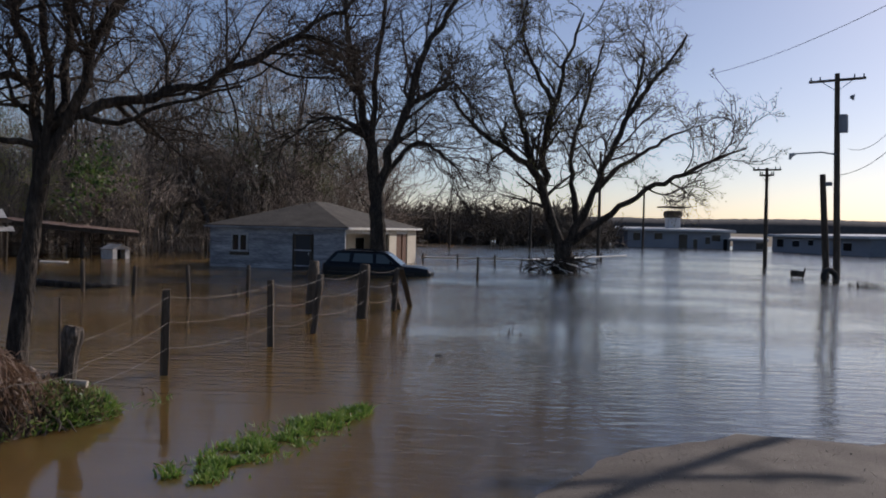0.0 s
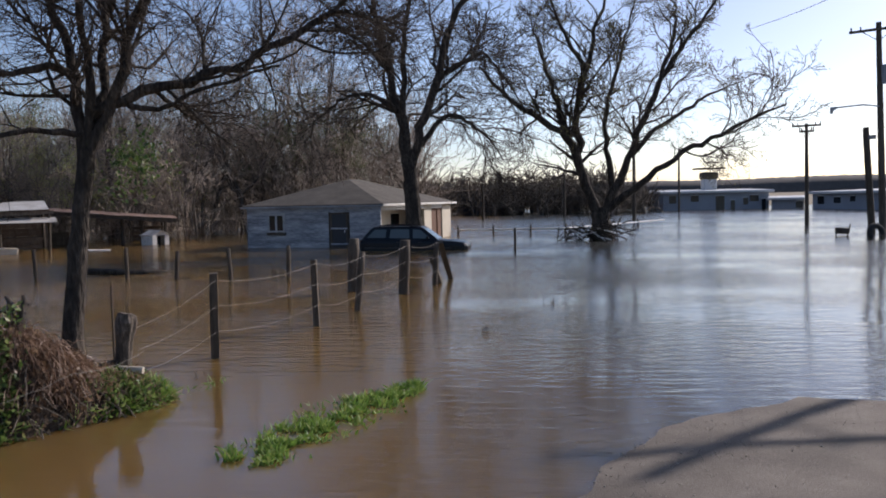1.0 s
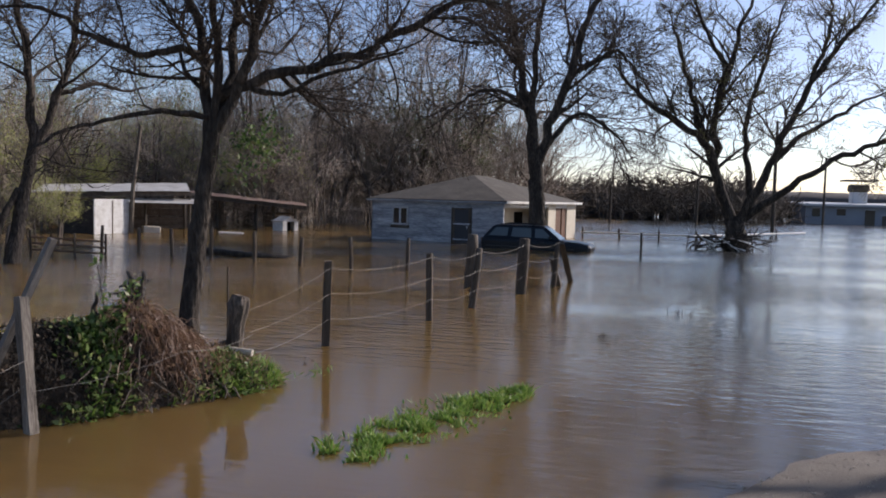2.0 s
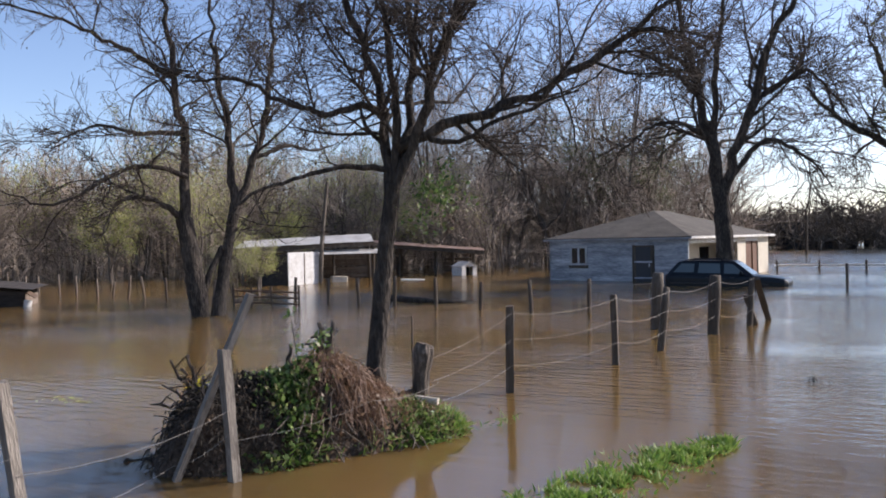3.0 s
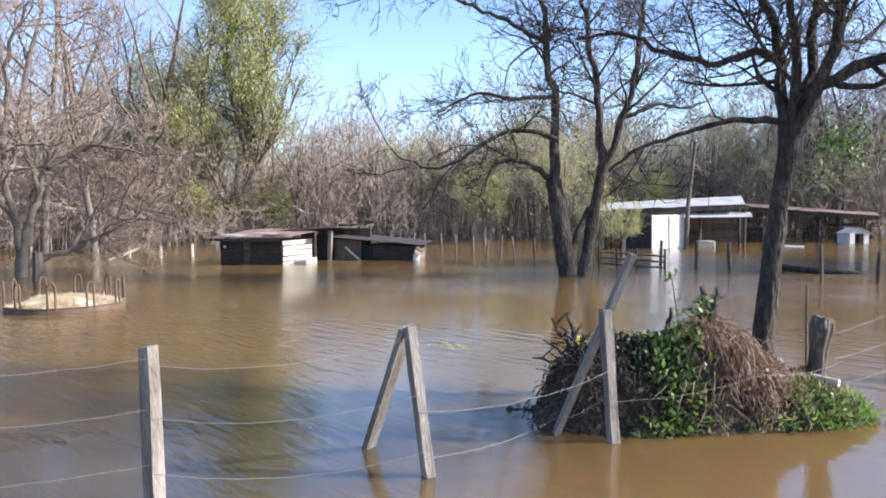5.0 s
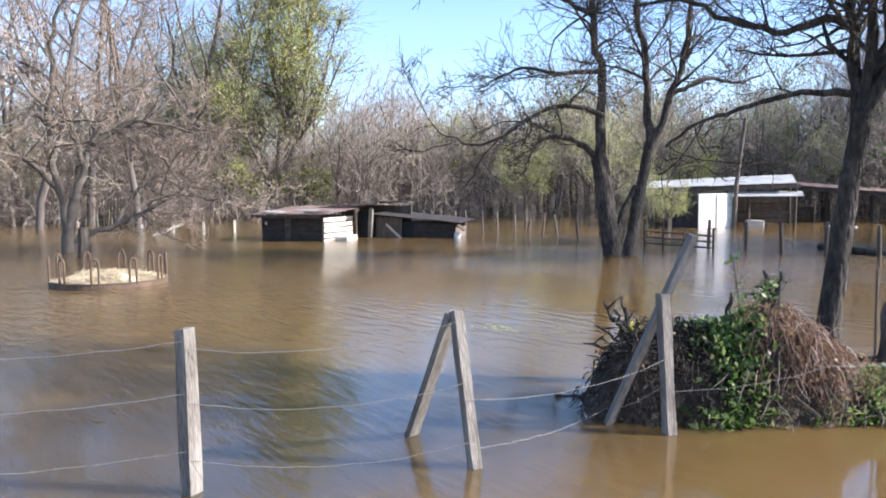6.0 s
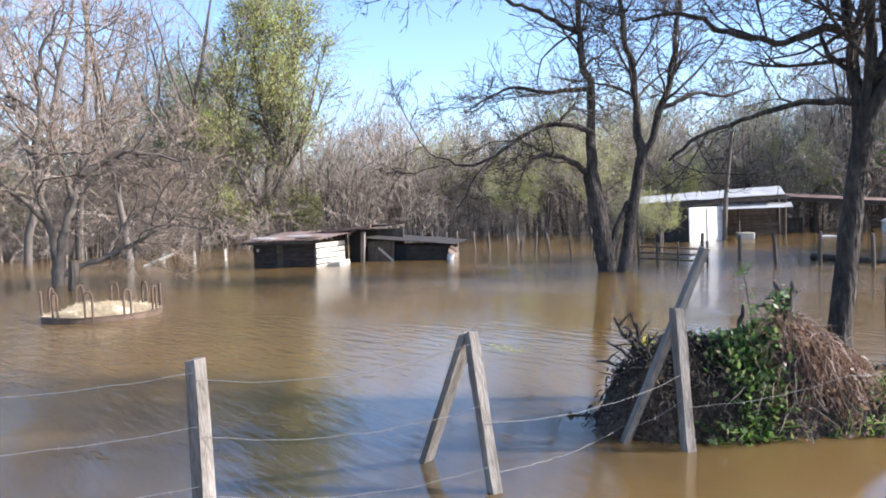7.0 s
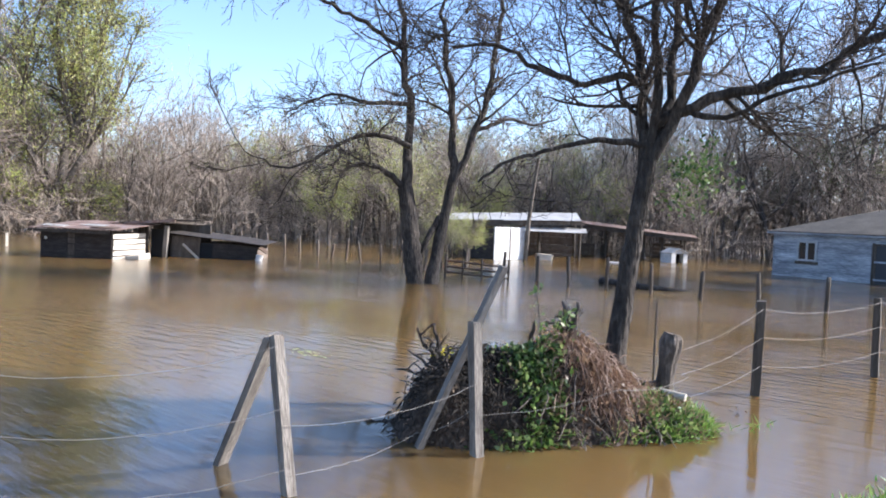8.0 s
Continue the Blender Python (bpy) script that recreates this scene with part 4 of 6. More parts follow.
# ---- car ----
def car():
    """A five-door wagon: lofted body and cabin, glass set between pillars."""
    c = thing("car", pose(-2.85, 32.75, -0.52, 0, 0.8, -5), "dark blue hatchback half sunk in the flood beside the house", "car")
    def loft(sections):
        bm = bmesh.new()
        rings = [[bm.verts.new(p) for p in ring] for ring in sections]
        n = len(rings[0])
        for a, b in zip(rings, rings[1:]):
            for k in range(n):
                bm.faces.new((a[k], a[(k + 1) % n], b[(k + 1) % n], b[k]))
        bm.faces.new(list(reversed(rings[0])))
        bm.faces.new(rings[-1])
        bmesh.ops.recalc_face_normals(bm, faces=bm.faces)
        return bm
    def section(x, w, z0, z1, crown):
        # rounded shoulder and a slightly crowned top
        half = [(w * 0.94, z0), (w, z0 + 0.25), (w, z1 - 0.16), (w * 0.97, z1 - 0.05), (w * 0.88, z1), (w * 0.45, z1 + crown)]
        return [(x, y, z) for y, z in half] + [(x, -y, z) for y, z in reversed(half)]
    body = loft([section(-2.26, 0.68, 0.40, 0.80, 0.01), section(-2.20, 0.80, 0.25, 0.93, 0.01), section(-1.9, 0.85, 0.2, 0.97, 0.01), section(-0.5, 0.86, 0.2, 0.96, 0.01),
                 section(0.7, 0.86, 0.2, 0.95, 0.02), section(1.0, 0.85, 0.2, 0.93, 0.03), section(1.7, 0.83, 0.2, 0.89, 0.03), section(2.12, 0.78, 0.25, 0.83, 0.02), section(2.25, 0.66, 0.38, 0.72, 0.01)])
    part("body", body, CAR_PAINT, c, smooth=False)
    def cab(z):
        f = (z - 0.93) / 0.5
        back, front = -2.18 + 0.42 * f ** 1.1, 1.05 - 0.66 * f
        w = 0.80 - 0.17 * f
        return [(back, w * 0.9, z), (back + 0.14, w, z), (front - 0.2, w, z), (front, w * 0.84, z), (front, -w * 0.84, z), (front - 0.2, -w, z), (back + 0.14, -w, z), (back, -w * 0.9, z)]
    roof = [(x * 0.9 - 0.06, y * 0.86, 1.485) for x, y, z in cab(1.43)]
    part("cabin", loft([cab(0.93), cab(1.1), cab(1.3), cab(1.43), roof]), CAR_PAINT, c)
    def pane(name, pts, label):
        """Glass through four or five corners, a centimetre proud of the body."""
        bm = bmesh.new()
        pts = [Vector(p) for p in pts]
        nrm = (pts[1] - pts[0]).cross(pts[2] - pts[0]).normalized()
        mid = sum(pts, Vector()) / len(pts)
        if nrm.dot(mid - Vector((-0.5, 0, 1.0))) < 0:
            nrm = -nrm
        lo, hi = [bm.verts.new(p + nrm * 0.002) for p in pts], [bm.verts.new(p + nrm * 0.012) for p in pts]
        bm.faces.new(hi)
        bm.faces.new(list(reversed(lo)))
        for k in range(len(pts)):
            bm.faces.new((lo[k], lo[(k + 1) % len(pts)], hi[(k + 1) % len(pts)], hi[k]))
        bmesh.ops.recalc_face_normals(bm, faces=bm.faces)
        return part(name, bm, CAR_GLASS, c, label)
    def flank(x, z, s):
        return (x, s * (0.80 - 0.17 * (z - 0.93) / 0.5), z)
    for s in (-1, 1):
        for pts in (((-1.92, 1.03), (-1.14, 1.03), (-1.12, 1.37), (-1.62, 1.37)), ((-0.98, 1.02), (-0.14, 1.01), (-0.18, 1.38), (-0.94, 1.38)), ((0.0, 1.01), (0.72, 1.0), (0.3, 1.36), (-0.02, 1.38))):
            pane("side_window", [flank(x, z, s) for x, z in pts], "dark tinted glass")
        part("mirror", box((0.1, 0.16, 0.12), (0.62, s * 0.9, 1.05), bevel=0.03), CAR_PAINT, c)
        part("headlight", box((0.12, 0.30, 0.12), (2.14, s * 0.55, 0.66), (0, 12, -s * 12), 0.03), CHROME, c, "clear headlight")
        part("tail_light", box((0.08, 0.16, 0.3), (-2.2, s * 0.68, 0.78), bevel=0.02), BROWN_DOOR, c, "red tail light")
        part("roof_rail", tube(bmesh.new(), [(-1.5, s * 0.54, 1.46), (-1.4, s * 0.54, 1.53), (-0.2, s * 0.54, 1.54), (-0.05, s * 0.54, 1.47)], 0.018, 6), CAR_TRIM, c)
        part("sill_strip", box((3.6, 0.03, 0.06), (-0.2, s * 0.868, 0.62), bevel=0.01), CAR_TRIM, c)
        for x in (-0.5, 0.4):
            part("door_handle", box((0.16, 0.03, 0.035), (x - 0.1, s * 0.868, 0.86), bevel=0.01), CAR_TRIM, c)
    def front(y, z):
        return (1.05 - 0.66 * (z - 0.93) / 0.5, y * (1 - 0.22 * (z - 0.93) / 0.5), z)
    pane("windscreen", [front(-0.64, 0.97), front(0.64, 0.97), front(0.64, 1.39), front(-0.64, 1.39)], "pale reflecting windscreen")
    def rear(y, z):
        return (-2.18 + 0.42 * ((z - 0.93) / 0.5) ** 1.1, y, z)
    pane("rear_window", [rear(-0.6, 1.02), rear(0.6, 1.02), rear(0.52, 1.38), rear(-0.52, 1.38)], "dark tinted glass")
    part("bumper", box((0.16, 1.5, 0.2), (2.22, 0, 0.44), bevel=0.06), CAR_TRIM, c)
    part("grille", box((0.05, 0.7, 0.1), (2.25, 0, 0.64), bevel=0.015), CAR_TRIM, c)
    for x in (-1.35, 1.4):
        for y in (-0.74, 0.74):
            wh = part("wheel", cylinder((x, y - 0.1, 0.3), (x, y + 0.1, 0.3), 0.3, 18), RUBBER, c)
            part("rim", cylinder((x, y - 0.11, 0.3), (x, y + 0.11, 0.3), 0.19, 14), CHROME, wh)
    return c


car()


# ---- shacks in the field ----
def board_wall(parent, a, b, z0, z1, n, mat, name="board", vertical=False, gap=0.02, thick=0.03):
    """A wall of separate boards from a to b."""
    a, b = Vector((*a, 0)), Vector((*b, 0))
    ang = math.degrees(math.atan2(b.y - a.y, b.x - a.x))
    ln = (b - a).length
    for i in range(n):
        j = random.uniform(-0.012, 0.012)
        if vertical:
            p = a + (b - a) * ((i + 0.5) / n)
            part(name, box((ln / n - gap, thick, z1 - z0 + j * 4), (p.x, p.y, (z0 + z1) / 2), (0, random.uniform(-0.6, 0.6), ang)), mat, parent)
        else:
            p = (a + b) / 2
            h = (z1 - z0) / n
            part(name, box((ln + j * 3, thick, h - gap), (p.x, p.y, z0 + h * (i + 0.5)), (0, random.uniform(-0.5, 0.5), ang)), mat, parent)


def sheet_roof(parent, corners, mat, name="roof_sheet", n=8, rib=0.03):
    """Sloping sheets side by side between the eave a-b and the back edge d-c."""
    a, b, c, d = (Vector(p) for p in corners)
    for i in range(n):
        s, e = i / n, (i + 1.04) / n
        bm = bmesh.new()
        q = [a.lerp(b, s), a.lerp(b, e), d.lerp(c, e), d.lerp(c, s)]
        lift = Vector((0, 0, 0.02 + (i % 2) * 0.012 + random.uniform(0, 0.02)))
        lo = [bm.verts.new(p + lift) for p in q]
        hi = [bm.verts.new(p + lift + Vector((0, 0, 0.018))) for p in q]
        bm.faces.new(hi)
        bm.faces.new(list(reversed(lo)))
        for k in range(4):
            bm.faces.new((lo[k], lo[(k + 1) % 4], hi[(k + 1) % 4], hi[k]))
        bmesh.ops.recalc_face_normals(bm, faces=bm.faces)
        part(name, bm, mat, parent)


random.seed(12)
def shack():
    # local x along the long dark front, y to the back
    s = thing("shack", pose(-29.3, 13.1, 0, 0, 0, 30), "low patched animal shack of dark sheets and pale boards, flooded", "shack")
    part("front_wall", box((2.74, 0.06, 1.5), (1.37, 0, 0.22)), SHED_DARK, s, "dark sheet wall")
    part("front_patch", box((0.25, 0.02, 0.85), (1.2, -0.045, 0.42)), OLD_BOARD, s)
    for i in range(5):
        part("wall_board", box((2.74 + random.uniform(-0.04, 0.02), 0.025, 0.2), (1.37, -0.038, -0.02 + 0.21 * i), (random.uniform(2, 5), random.uniform(-0.6, 0.6), 0)), SHED_DARK, s)
    part("knot_hole", cylinder((0.22, -0.075, 0.66), (0.22, -0.06, 0.66), 0.06, 10), PALE_BOARD, s, "pale round patch on the dark wall")
    for x, y, r in ((0.4, 0.2, 4), (1.5, 0.9, -3), (2.4, 0.1, 7)):
        part("loose_sheet", box((0.9, 0.5, 0.02), (x, y, 1.10 + 0.05 * y), (4, 2, r)), RUST if r > 5 else TIN_WHITE, s, "loose curled roof sheet")
    part("back_wall", box((2.74, 0.06, 1.4), (1.37, 2.2, 0.2)), OLD_BOARD, s)
    part("left_wall", box((0.06, 2.1, 1.4), (0.03, 1.1, 0.2)), OLD_BOARD, s)
    board_wall(s, (2.78, -0.02), (2.78, 2.1), -0.3, 0.9, 6, PALE_BOARD, "pale_board", gap=0.035)
    part("step_box", box((0.5, 1.0, 0.22), (3.15, 1.0, 0.04), (3, -4, 6), 0.02), PALE_BOARD, s, "pale floating board box")
    sheet_roof(s, [(-0.3, -0.35, 0.98), (3.1, -0.35, 1.0), (3.1, 2.6, 1.2), (-0.3, 2.6, 1.22)], TIN_RUST, n=6)
    part("eave_beam", box((3.1, 0.07, 0.1), (1.25, -0.3, 0.93)), POST_DARK, s)
    s2 = thing("lean_to", pose(-28.6, 16.2, 0, 0, 0, 32), "taller lean-to with a near-black panel for the shade in the doorway joined to the shack", "shed")
    part("back_wall", box((2.4, 0.06, 1.7), (1.2, 1.6, 0.4)), OLD_BOARD, s2)
    board_wall(s2, (0.0, 0.0), (0.5, 0.0), -0.3, 1.15, 3, OLD_BOARD, vertical=True)
    part("door_post", box((0.16, 0.14, 1.7), (1.3, 0, 0.35), (0, 3, 0), 0.01), POST, s2, "pale split door post")
    part("door_post", box((0.12, 0.12, 1.6), (0.55, 0, 0.35), bevel=0.01), POST_DARK, s2)
    # black panel paints the unlit inside behind the door posts
    part("doorway", box((0.7, 0.04, 1.5), (0.95, 0.25, 0.3)), INTERIOR_SHADE, s2, "near-black panel for the shade in the doorway")
    sheet_roof(s2, [(-1.2, -0.5, 1.12), (1.9, -0.5, 1.42), (2.0, 1.9, 1.38), (-1.2, 1.9, 1.1)], SHED_DARK, n=5)
    part("roof_edge", box((2.0, 0.08, 0.1), (0.9, -0.48, 1.33), (0, -5.5, 0)), TIN_RUST, s2)
    s3 = thing("low_shed", pose(-27.6, 17.3, 0, 0, 0, 38), "low leaning shed with dark sheet wall and rusty end", "shed")
    part("front_wall", box((1.1, 0.05, 1.3), (0.45, 0, 0.15), (0, 3, 0)), OLD_BOARD, s3)
    part("front_wall", box((1.7, 0.05, 1.1), (2.35, 0, 0.02), (0, 4, 0)), SHED_DARK, s3)
    # black panel as painted shade between the two front walls
    part("opening", box((0.6, 0.04, 0.9), (1.2, 0.12, 0.15)), INTERIOR_SHADE, s3, "near-black panel for the shade in the gap")
    part("prop", box((0.08, 0.08, 0.85), (0.75, -0.25, 0.25), (0, -48, 0), 0.008), PALE_BOARD, s3, "pale leaning board")
    part("back_wall", box((3.2, 0.05, 1.0), (1.6, 1.7, 0.1)), OLD_BOARD, s3)
    part("end_wall", box((0.05, 1.7, 0.8), (3.2, 0.85, 0.0)), OLD_BOARD, s3)
    sheet_roof(s3, [(-0.2, -0.3, 0.9), (3.5, -0.3, 0.55), (3.5, 2.0, 0.62), (-0.2, 2.0, 1.0)], SHED_DARK, n=5)
    part("rusty_sheet", box((0.35, 0.5, 0.03), (3.5, -0.2, 0.42), (10, 35, 12)), RUST, s3, "bent rusty sheet")
    part("pale_bucket", cylinder((3.35, -0.3, -0.05), (3.4, -0.3, 0.22), 0.12, 12, 0.14), WHITE_WOOD, s3)


shack()


# ---- open barn with tin roof ----
def barn():
    b = thing("open_barn", pose(-23.33, 33.76, 0, 0, 0, 34.6), "open-sided pole barn with pale tin roof and white end room", "barn")
    # local x to the right, y away; the white room is at the origin
    ct, st = math.cos(radians(40)), math.sin(radians(40))
    part("room_front", box((1.9, 0.08, 2.3), (0.0, -1.9, 0.42), (0, 0, 40)), WHITE_WOOD, b, "white sheeted room front in full sun")
    part("room_side", box((0.08, 2.4, 2.2), (-0.93 * ct - 1.22 * st, -1.9 - 0.93 * st + 1.22 * ct, 0.4), (0, 0, 40)), SHED_DARK, b)
    part("room_side", box((0.08, 2.4, 2.2), (0.93 * ct - 1.22 * st, -1.9 + 0.93 * st + 1.22 * ct, 0.4), (0, 0, 40)), WHITE_WOOD, b)
    part("room_seam", box((0.05, 0.02, 2.2), (0.05, -1.92, 0.4), (0, 0, 40)), OLD_BOARD, b)
    board_wall(b, (-2.2, 3.6), (3.8, 3.6), -0.4, 1.5, 9, OLD_BOARD, vertical=False)
    board_wall(b, (-2.3, 0.3), (-0.8, 0.3), -0.4, 1.3, 7, OLD_BOARD)
    for x, y in ((-3.0, -0.3), (1.5, -0.3), (3.5, -0.3), (3.6, 3.4), (-3.0, 3.5)):
        part("pole", cylinder((x, y, -0.8), (x + random.uniform(-0.05, 0.05), y, 1.85), 0.07, 8), POST_DARK, b)
    part("front_beam", box((7.1, 0.1, 0.16), (0.2, -0.35, 1.78), (0, -1.6, 0)), OLD_BOARD, b)
    sheet_roof(b, [(-3.4, -0.6, 1.78), (3.5, -0.6, 1.98), (3.7, 4.2, 2.42), (-3.2, 4.2, 2.15)], TIN_WHITE, n=9)
    part("awning", box((3.2, 1.0, 0.03), (2.2, -0.7, 1.52), (12, 0, 0)), TIN_WHITE, b, "pale sheet awning")
    for y in (0.4, 1.6, 2.8):
        part("purlin", box((6.9, 0.08, 0.1), (0.2, y, 1.8 + 0.1 * y), (0, -1.9, 0)), OLD_BOARD, b)
    for x, z, w in ((2.4, 0.25, 1.7), (2.5, 0.62, 1.6)):
        part("stall_rail", box((w, 0.05, 0.13), (x, 0.1, z), (0, random.uniform(-2, 2), 0)), OLD_BOARD, b)
    part("feed_bunk", box((0.8, 0.5, 0.35), (1.75, -0.5, 0.12), (0, 3, 8), 0.03), PALE_BOARD, b, "pale trough under the roof")
    l = thing("lean_to", pose(-20.20, 41.41, 0, 0, 0, 26.0), "dark open lean-to roof on poles beside the barn", "shed")
    sheet_roof(l, [(-4.0, -0.6, 1.95), (3.4, -0.6, 1.3), (3.4, 3.0, 1.42), (-4.0, 3.0, 2.1)], TIN_RUST, n=8)
    part("front_beam", box((7.4, 0.08, 0.2), (-0.3, -0.5, 1.55), (0, 5, 0)), POST_DARK, l)
    for x in (-3.2, -1.5, 0.6, 1.6, 2.8):
        part("pole", cylinder((x, 0, -0.8), (x, 0, 1.62 - 0.088 * x), 0.08, 8), POST_DARK, l)
        part("pole", cylinder((x, 2.8, -0.8), (x, 2.8, 1.7 - 0.088 * x), 0.08, 8), POST_DARK, l)
    board_wall(l, (-3.8, 2.9), (-2.2, 2.9), -0.4, 0.7, 4, OLD_BOARD)
    for z in (0.15, 0.4, 0.62, 0.85):
        part("stacked_board", box((1.7, 0.5, 0.14), (2.0, 1.6, z), (0, 0, random.uniform(-3, 3)), 0.01), OLD_BOARD, l)
    k = thing("kennel", pose(-17.2, 40.8, 0, 0, 0, 57) @ Matrix.Scale(0.76, 4), "small white gabled kennel with a near-black panel for the shade in the gap", "kennel")
    for dx in (-0.48, 0.48):
        part("front_panel", box((0.34, 0.05, 1.0), (dx, 0, 0.18)), WHITE_WOOD, k)
    bm = bmesh.new()
    v = [bm.verts.new((x, y, z)) for y in (-0.025, 0.025) for x, z in ((-0.65, 0.66), (0.65, 0.66), (0.0, 0.96))]
    bm.faces.new(v[:3]), bm.faces.new(v[3:][::-1])
    for i in range(3):
        bm.faces.new((v[i], v[(i + 1) % 3], v[3 + (i + 1) % 3], v[3 + i]))
    bmesh.ops.recalc_face_normals(bm, faces=bm.faces)
    part("gable", bm, WHITE_WOOD, k)
    for s in (-1, 1):
        part("side_panel", box((0.05, 1.3, 1.0), (s * 0.64, 0.66, 0.16)), WHITE_WOOD, k)
        part("roof_panel", box((0.82, 1.5, 0.04), (s * 0.36, 0.62, 0.83), (0, s * 24.8, 0)), TIN_WHITE, k)
    # black panel half a metre in paints the kennel's inner shade
    part("opening", box((0.64, 0.04, 0.8), (0, 0.5, 0.2)), INTERIOR_SHADE, k)
    f = (-18.38, 36.21, 0.0)
    tagged(part("floating_board", box((1.2, 0.35, 0.06), (f[0], f[1], 0.02), (0, 2, 20), 0.02), WHITE_WOOD), "pale board floating by the barn", "board")


barn()
tagged(part("leaning_pole", tube(bmesh.new(), [(-21.9, 33.1, -0.6), (-21.8, 33.15, 2.0), (-21.5, 33.3, 5.0)], [0.11, 0.10, 0.075], 9), BARK_GREY), "thin grey pole standing before the open barn", "pole")


# ---- far buildings, poles and horizon on the open side ----
def long_building(name, a, b, depth, height, label, openings):
    """a, b: near corners on the water's edge."""
    a, b = Vector(a), Vector(b)
    ang = math.degrees(math.atan2(b.y - a.y, b.x - a.x))
    ln = (b - a).length
    h = thing(name, pose(a.x, a.y, 0, 0, 0, ang), label, "building")
    part("wall", box((ln, depth, height + 0.6), (ln / 2, depth / 2, height / 2 - 0.3)), BUILDING_WALL, h)
    part("roof", box((ln + 1.0, depth + 1.2, 0.3), (ln / 2, depth / 2 - 0.1, height + 0.16), (1.2, 0, 0), 0.03), BUILDING_ROOF, h, "pale flat metal roof")
    for x, w, z0, z1 in openings:
        o = part("window", box((w, 0.08, z1 - z0), (x * ln, -0.05, (z0 + z1) / 2)), GLASS_DARK, h)
        part("frame", box((w + 0.2, 0.06, 0.1), (x * ln, -0.07, z1 + 0.05)), BUILDING_ROOF, o)
    return h


long_building("warehouse", (22.99, 105.82, 0), (36.48, 105.49, 0), 12, 2.3, "long low grey metal building with pale roof at the water's edge",
              [(0.09, 0.9, 0.9, 1.9), (0.3, 1.0, 1.1, 1.9), (0.54, 1.1, 0.0, 1.8), (0.66, 0.5, 0.0, 1.2), (0.78, 0.6, 0.6, 1.5), (0.86, 1.1, 1.0, 1.8), (0.95, 0.5, 0.0, 1.3)])
long_building("warehouse_annex", (36.1, 103.5, 0), (39.69, 102.21, 0), 8, 1.2, "low grey annex between two metal buildings", [(0.85, 0.8, 0.1, 0.9)])
long_building("warehouse", (39.1, 98.14, 0), (42.45, 81.29, 0), 12, 1.9, "long low grey metal building with pale roof at the water's edge",
              [(0.1, 1.2, 0.6, 1.5), (0.28, 1.2, 0.7, 1.4), (0.44, 0.8, 0.9, 1.5), (0.8, 1.2, 0.5, 1.3)])
long_building("warehouse", (44.56, 83.58, 0), (52.0, 67.02, 0), 12, 1.9, "long low grey metal building with pale roof at the water's edge",
              [(0.1, 1.2, 0.4, 1.4), (0.28, 1.2, 0.4, 1.4), (0.44, 0.8, 0.4, 1.4)])
vt = (30.93, 113.44, 2.98)
vent = thing("roof_vent", pose(vt[0], vt[1], 2.4), "pale roof vent stack with dark hood", "vent")
part("stack", box((1.8, 1.8, 1.9), (0, 0, 0.9), bevel=0.1), BUILDING_ROOF, vent)
part("hood", box((2.2, 2.2, 1.0), (0, 0, 2.2), bevel=0.2), POST_DARK, vent)
part("cap", box((4.0, 2.6, 0.2), (0, 0, 3.2), bevel=0.05), POST_DARK, vent)


def ridge():
    """A long low wooded ridge on the horizon of the open side."""
    rng = np.random.default_rng(3)
    V, F = [], []
    n = 400
    for i in range(n):
        az = radians(-12 + 80 * i / n)
        d = 330
        h = 8.0 + 0.9 * noise.noise(Vector((i * 0.02, 0, 0))) + 0.25 * noise.noise(Vector((i * 0.45, 3, 0))) + 0.25 * rng.random()
        for dd, z in ((0, -1), (6, h * 0.7), (25, h), (80, -1)):
            V.append((math.sin(az) * (d + dd), math.cos(az) * (d + dd), z))
    for i in range(n - 1):
        for k in range(3):
            F.append((4 * i + k, 4 * i + 4 + k, 4 * i + 5 + k, 4 * i + 1 + k))
    return mesh_np("distant_ridge", np.array(V), np.array(F), RIDGE)


tagged(part("distant_ridge", ridge(), None), "long low dark wooded ridge on the horizon", "ridge", kind="stuff")


def utility_pole(name, base, top, r, arms, label, lean=(0, 0)):
    p = thing(name, pose(base[0], base[1], 0, lean[0], lean[1], facing(base[0], base[1])), label, "utility pole")
    part("pole", tube(bmesh.new(), [(0, 0, -0.9), (0, 0, top * 0.5), (0, 0, top)], [r, r * 0.85, r * 0.68], 10), POST_DARK, p)
    for z, w in arms:
        a = part("crossarm", box((w, 0.1, 0.12), (0, -r, z), (0, 0, 0), 0.01), POST_DARK, p)
        for x in (-0.46, -0.3, 0.3, 0.46):
            part("insulator", cylinder((x * w, -r, z + 0.05), (x * w, -r, z + 0.22), 0.04, 8, 0.03), GLASS_DARK, a)
        for s in (-1, 1):
            part("brace", cylinder((0, -r - 0.05, z - 0.55), (s * w * 0.28, -r - 0.05, z - 0.04), 0.018, 6), RUST, a)
    return p


pole = utility_pole("utility_pole", (19.0, 38.75), 9.95, 0.17, [(9.6, 2.5)], "tall wooden utility pole with transformer and street lamp", (0.4, -1.6))
can = part("transformer", cylinder((0.28, -0.1, 7.05), (0.28, -0.1, 7.85), 0.21, 14), BUILDING_WALL, pole, "grey transformer can")
part("lid", cylinder((0.28, -0.1, 7.85), (0.28, -0.1, 7.93), 0.23, 14, 0.16), BUILDING_WALL, can)
arm = part("lamp_arm", tube(bmesh.new(), [(0, -0.1, 6.0), (-0.7, -0.15, 6.15), (-1.9, -0.2, 6.12)], 0.035, 8), BUILDING_WALL, pole)
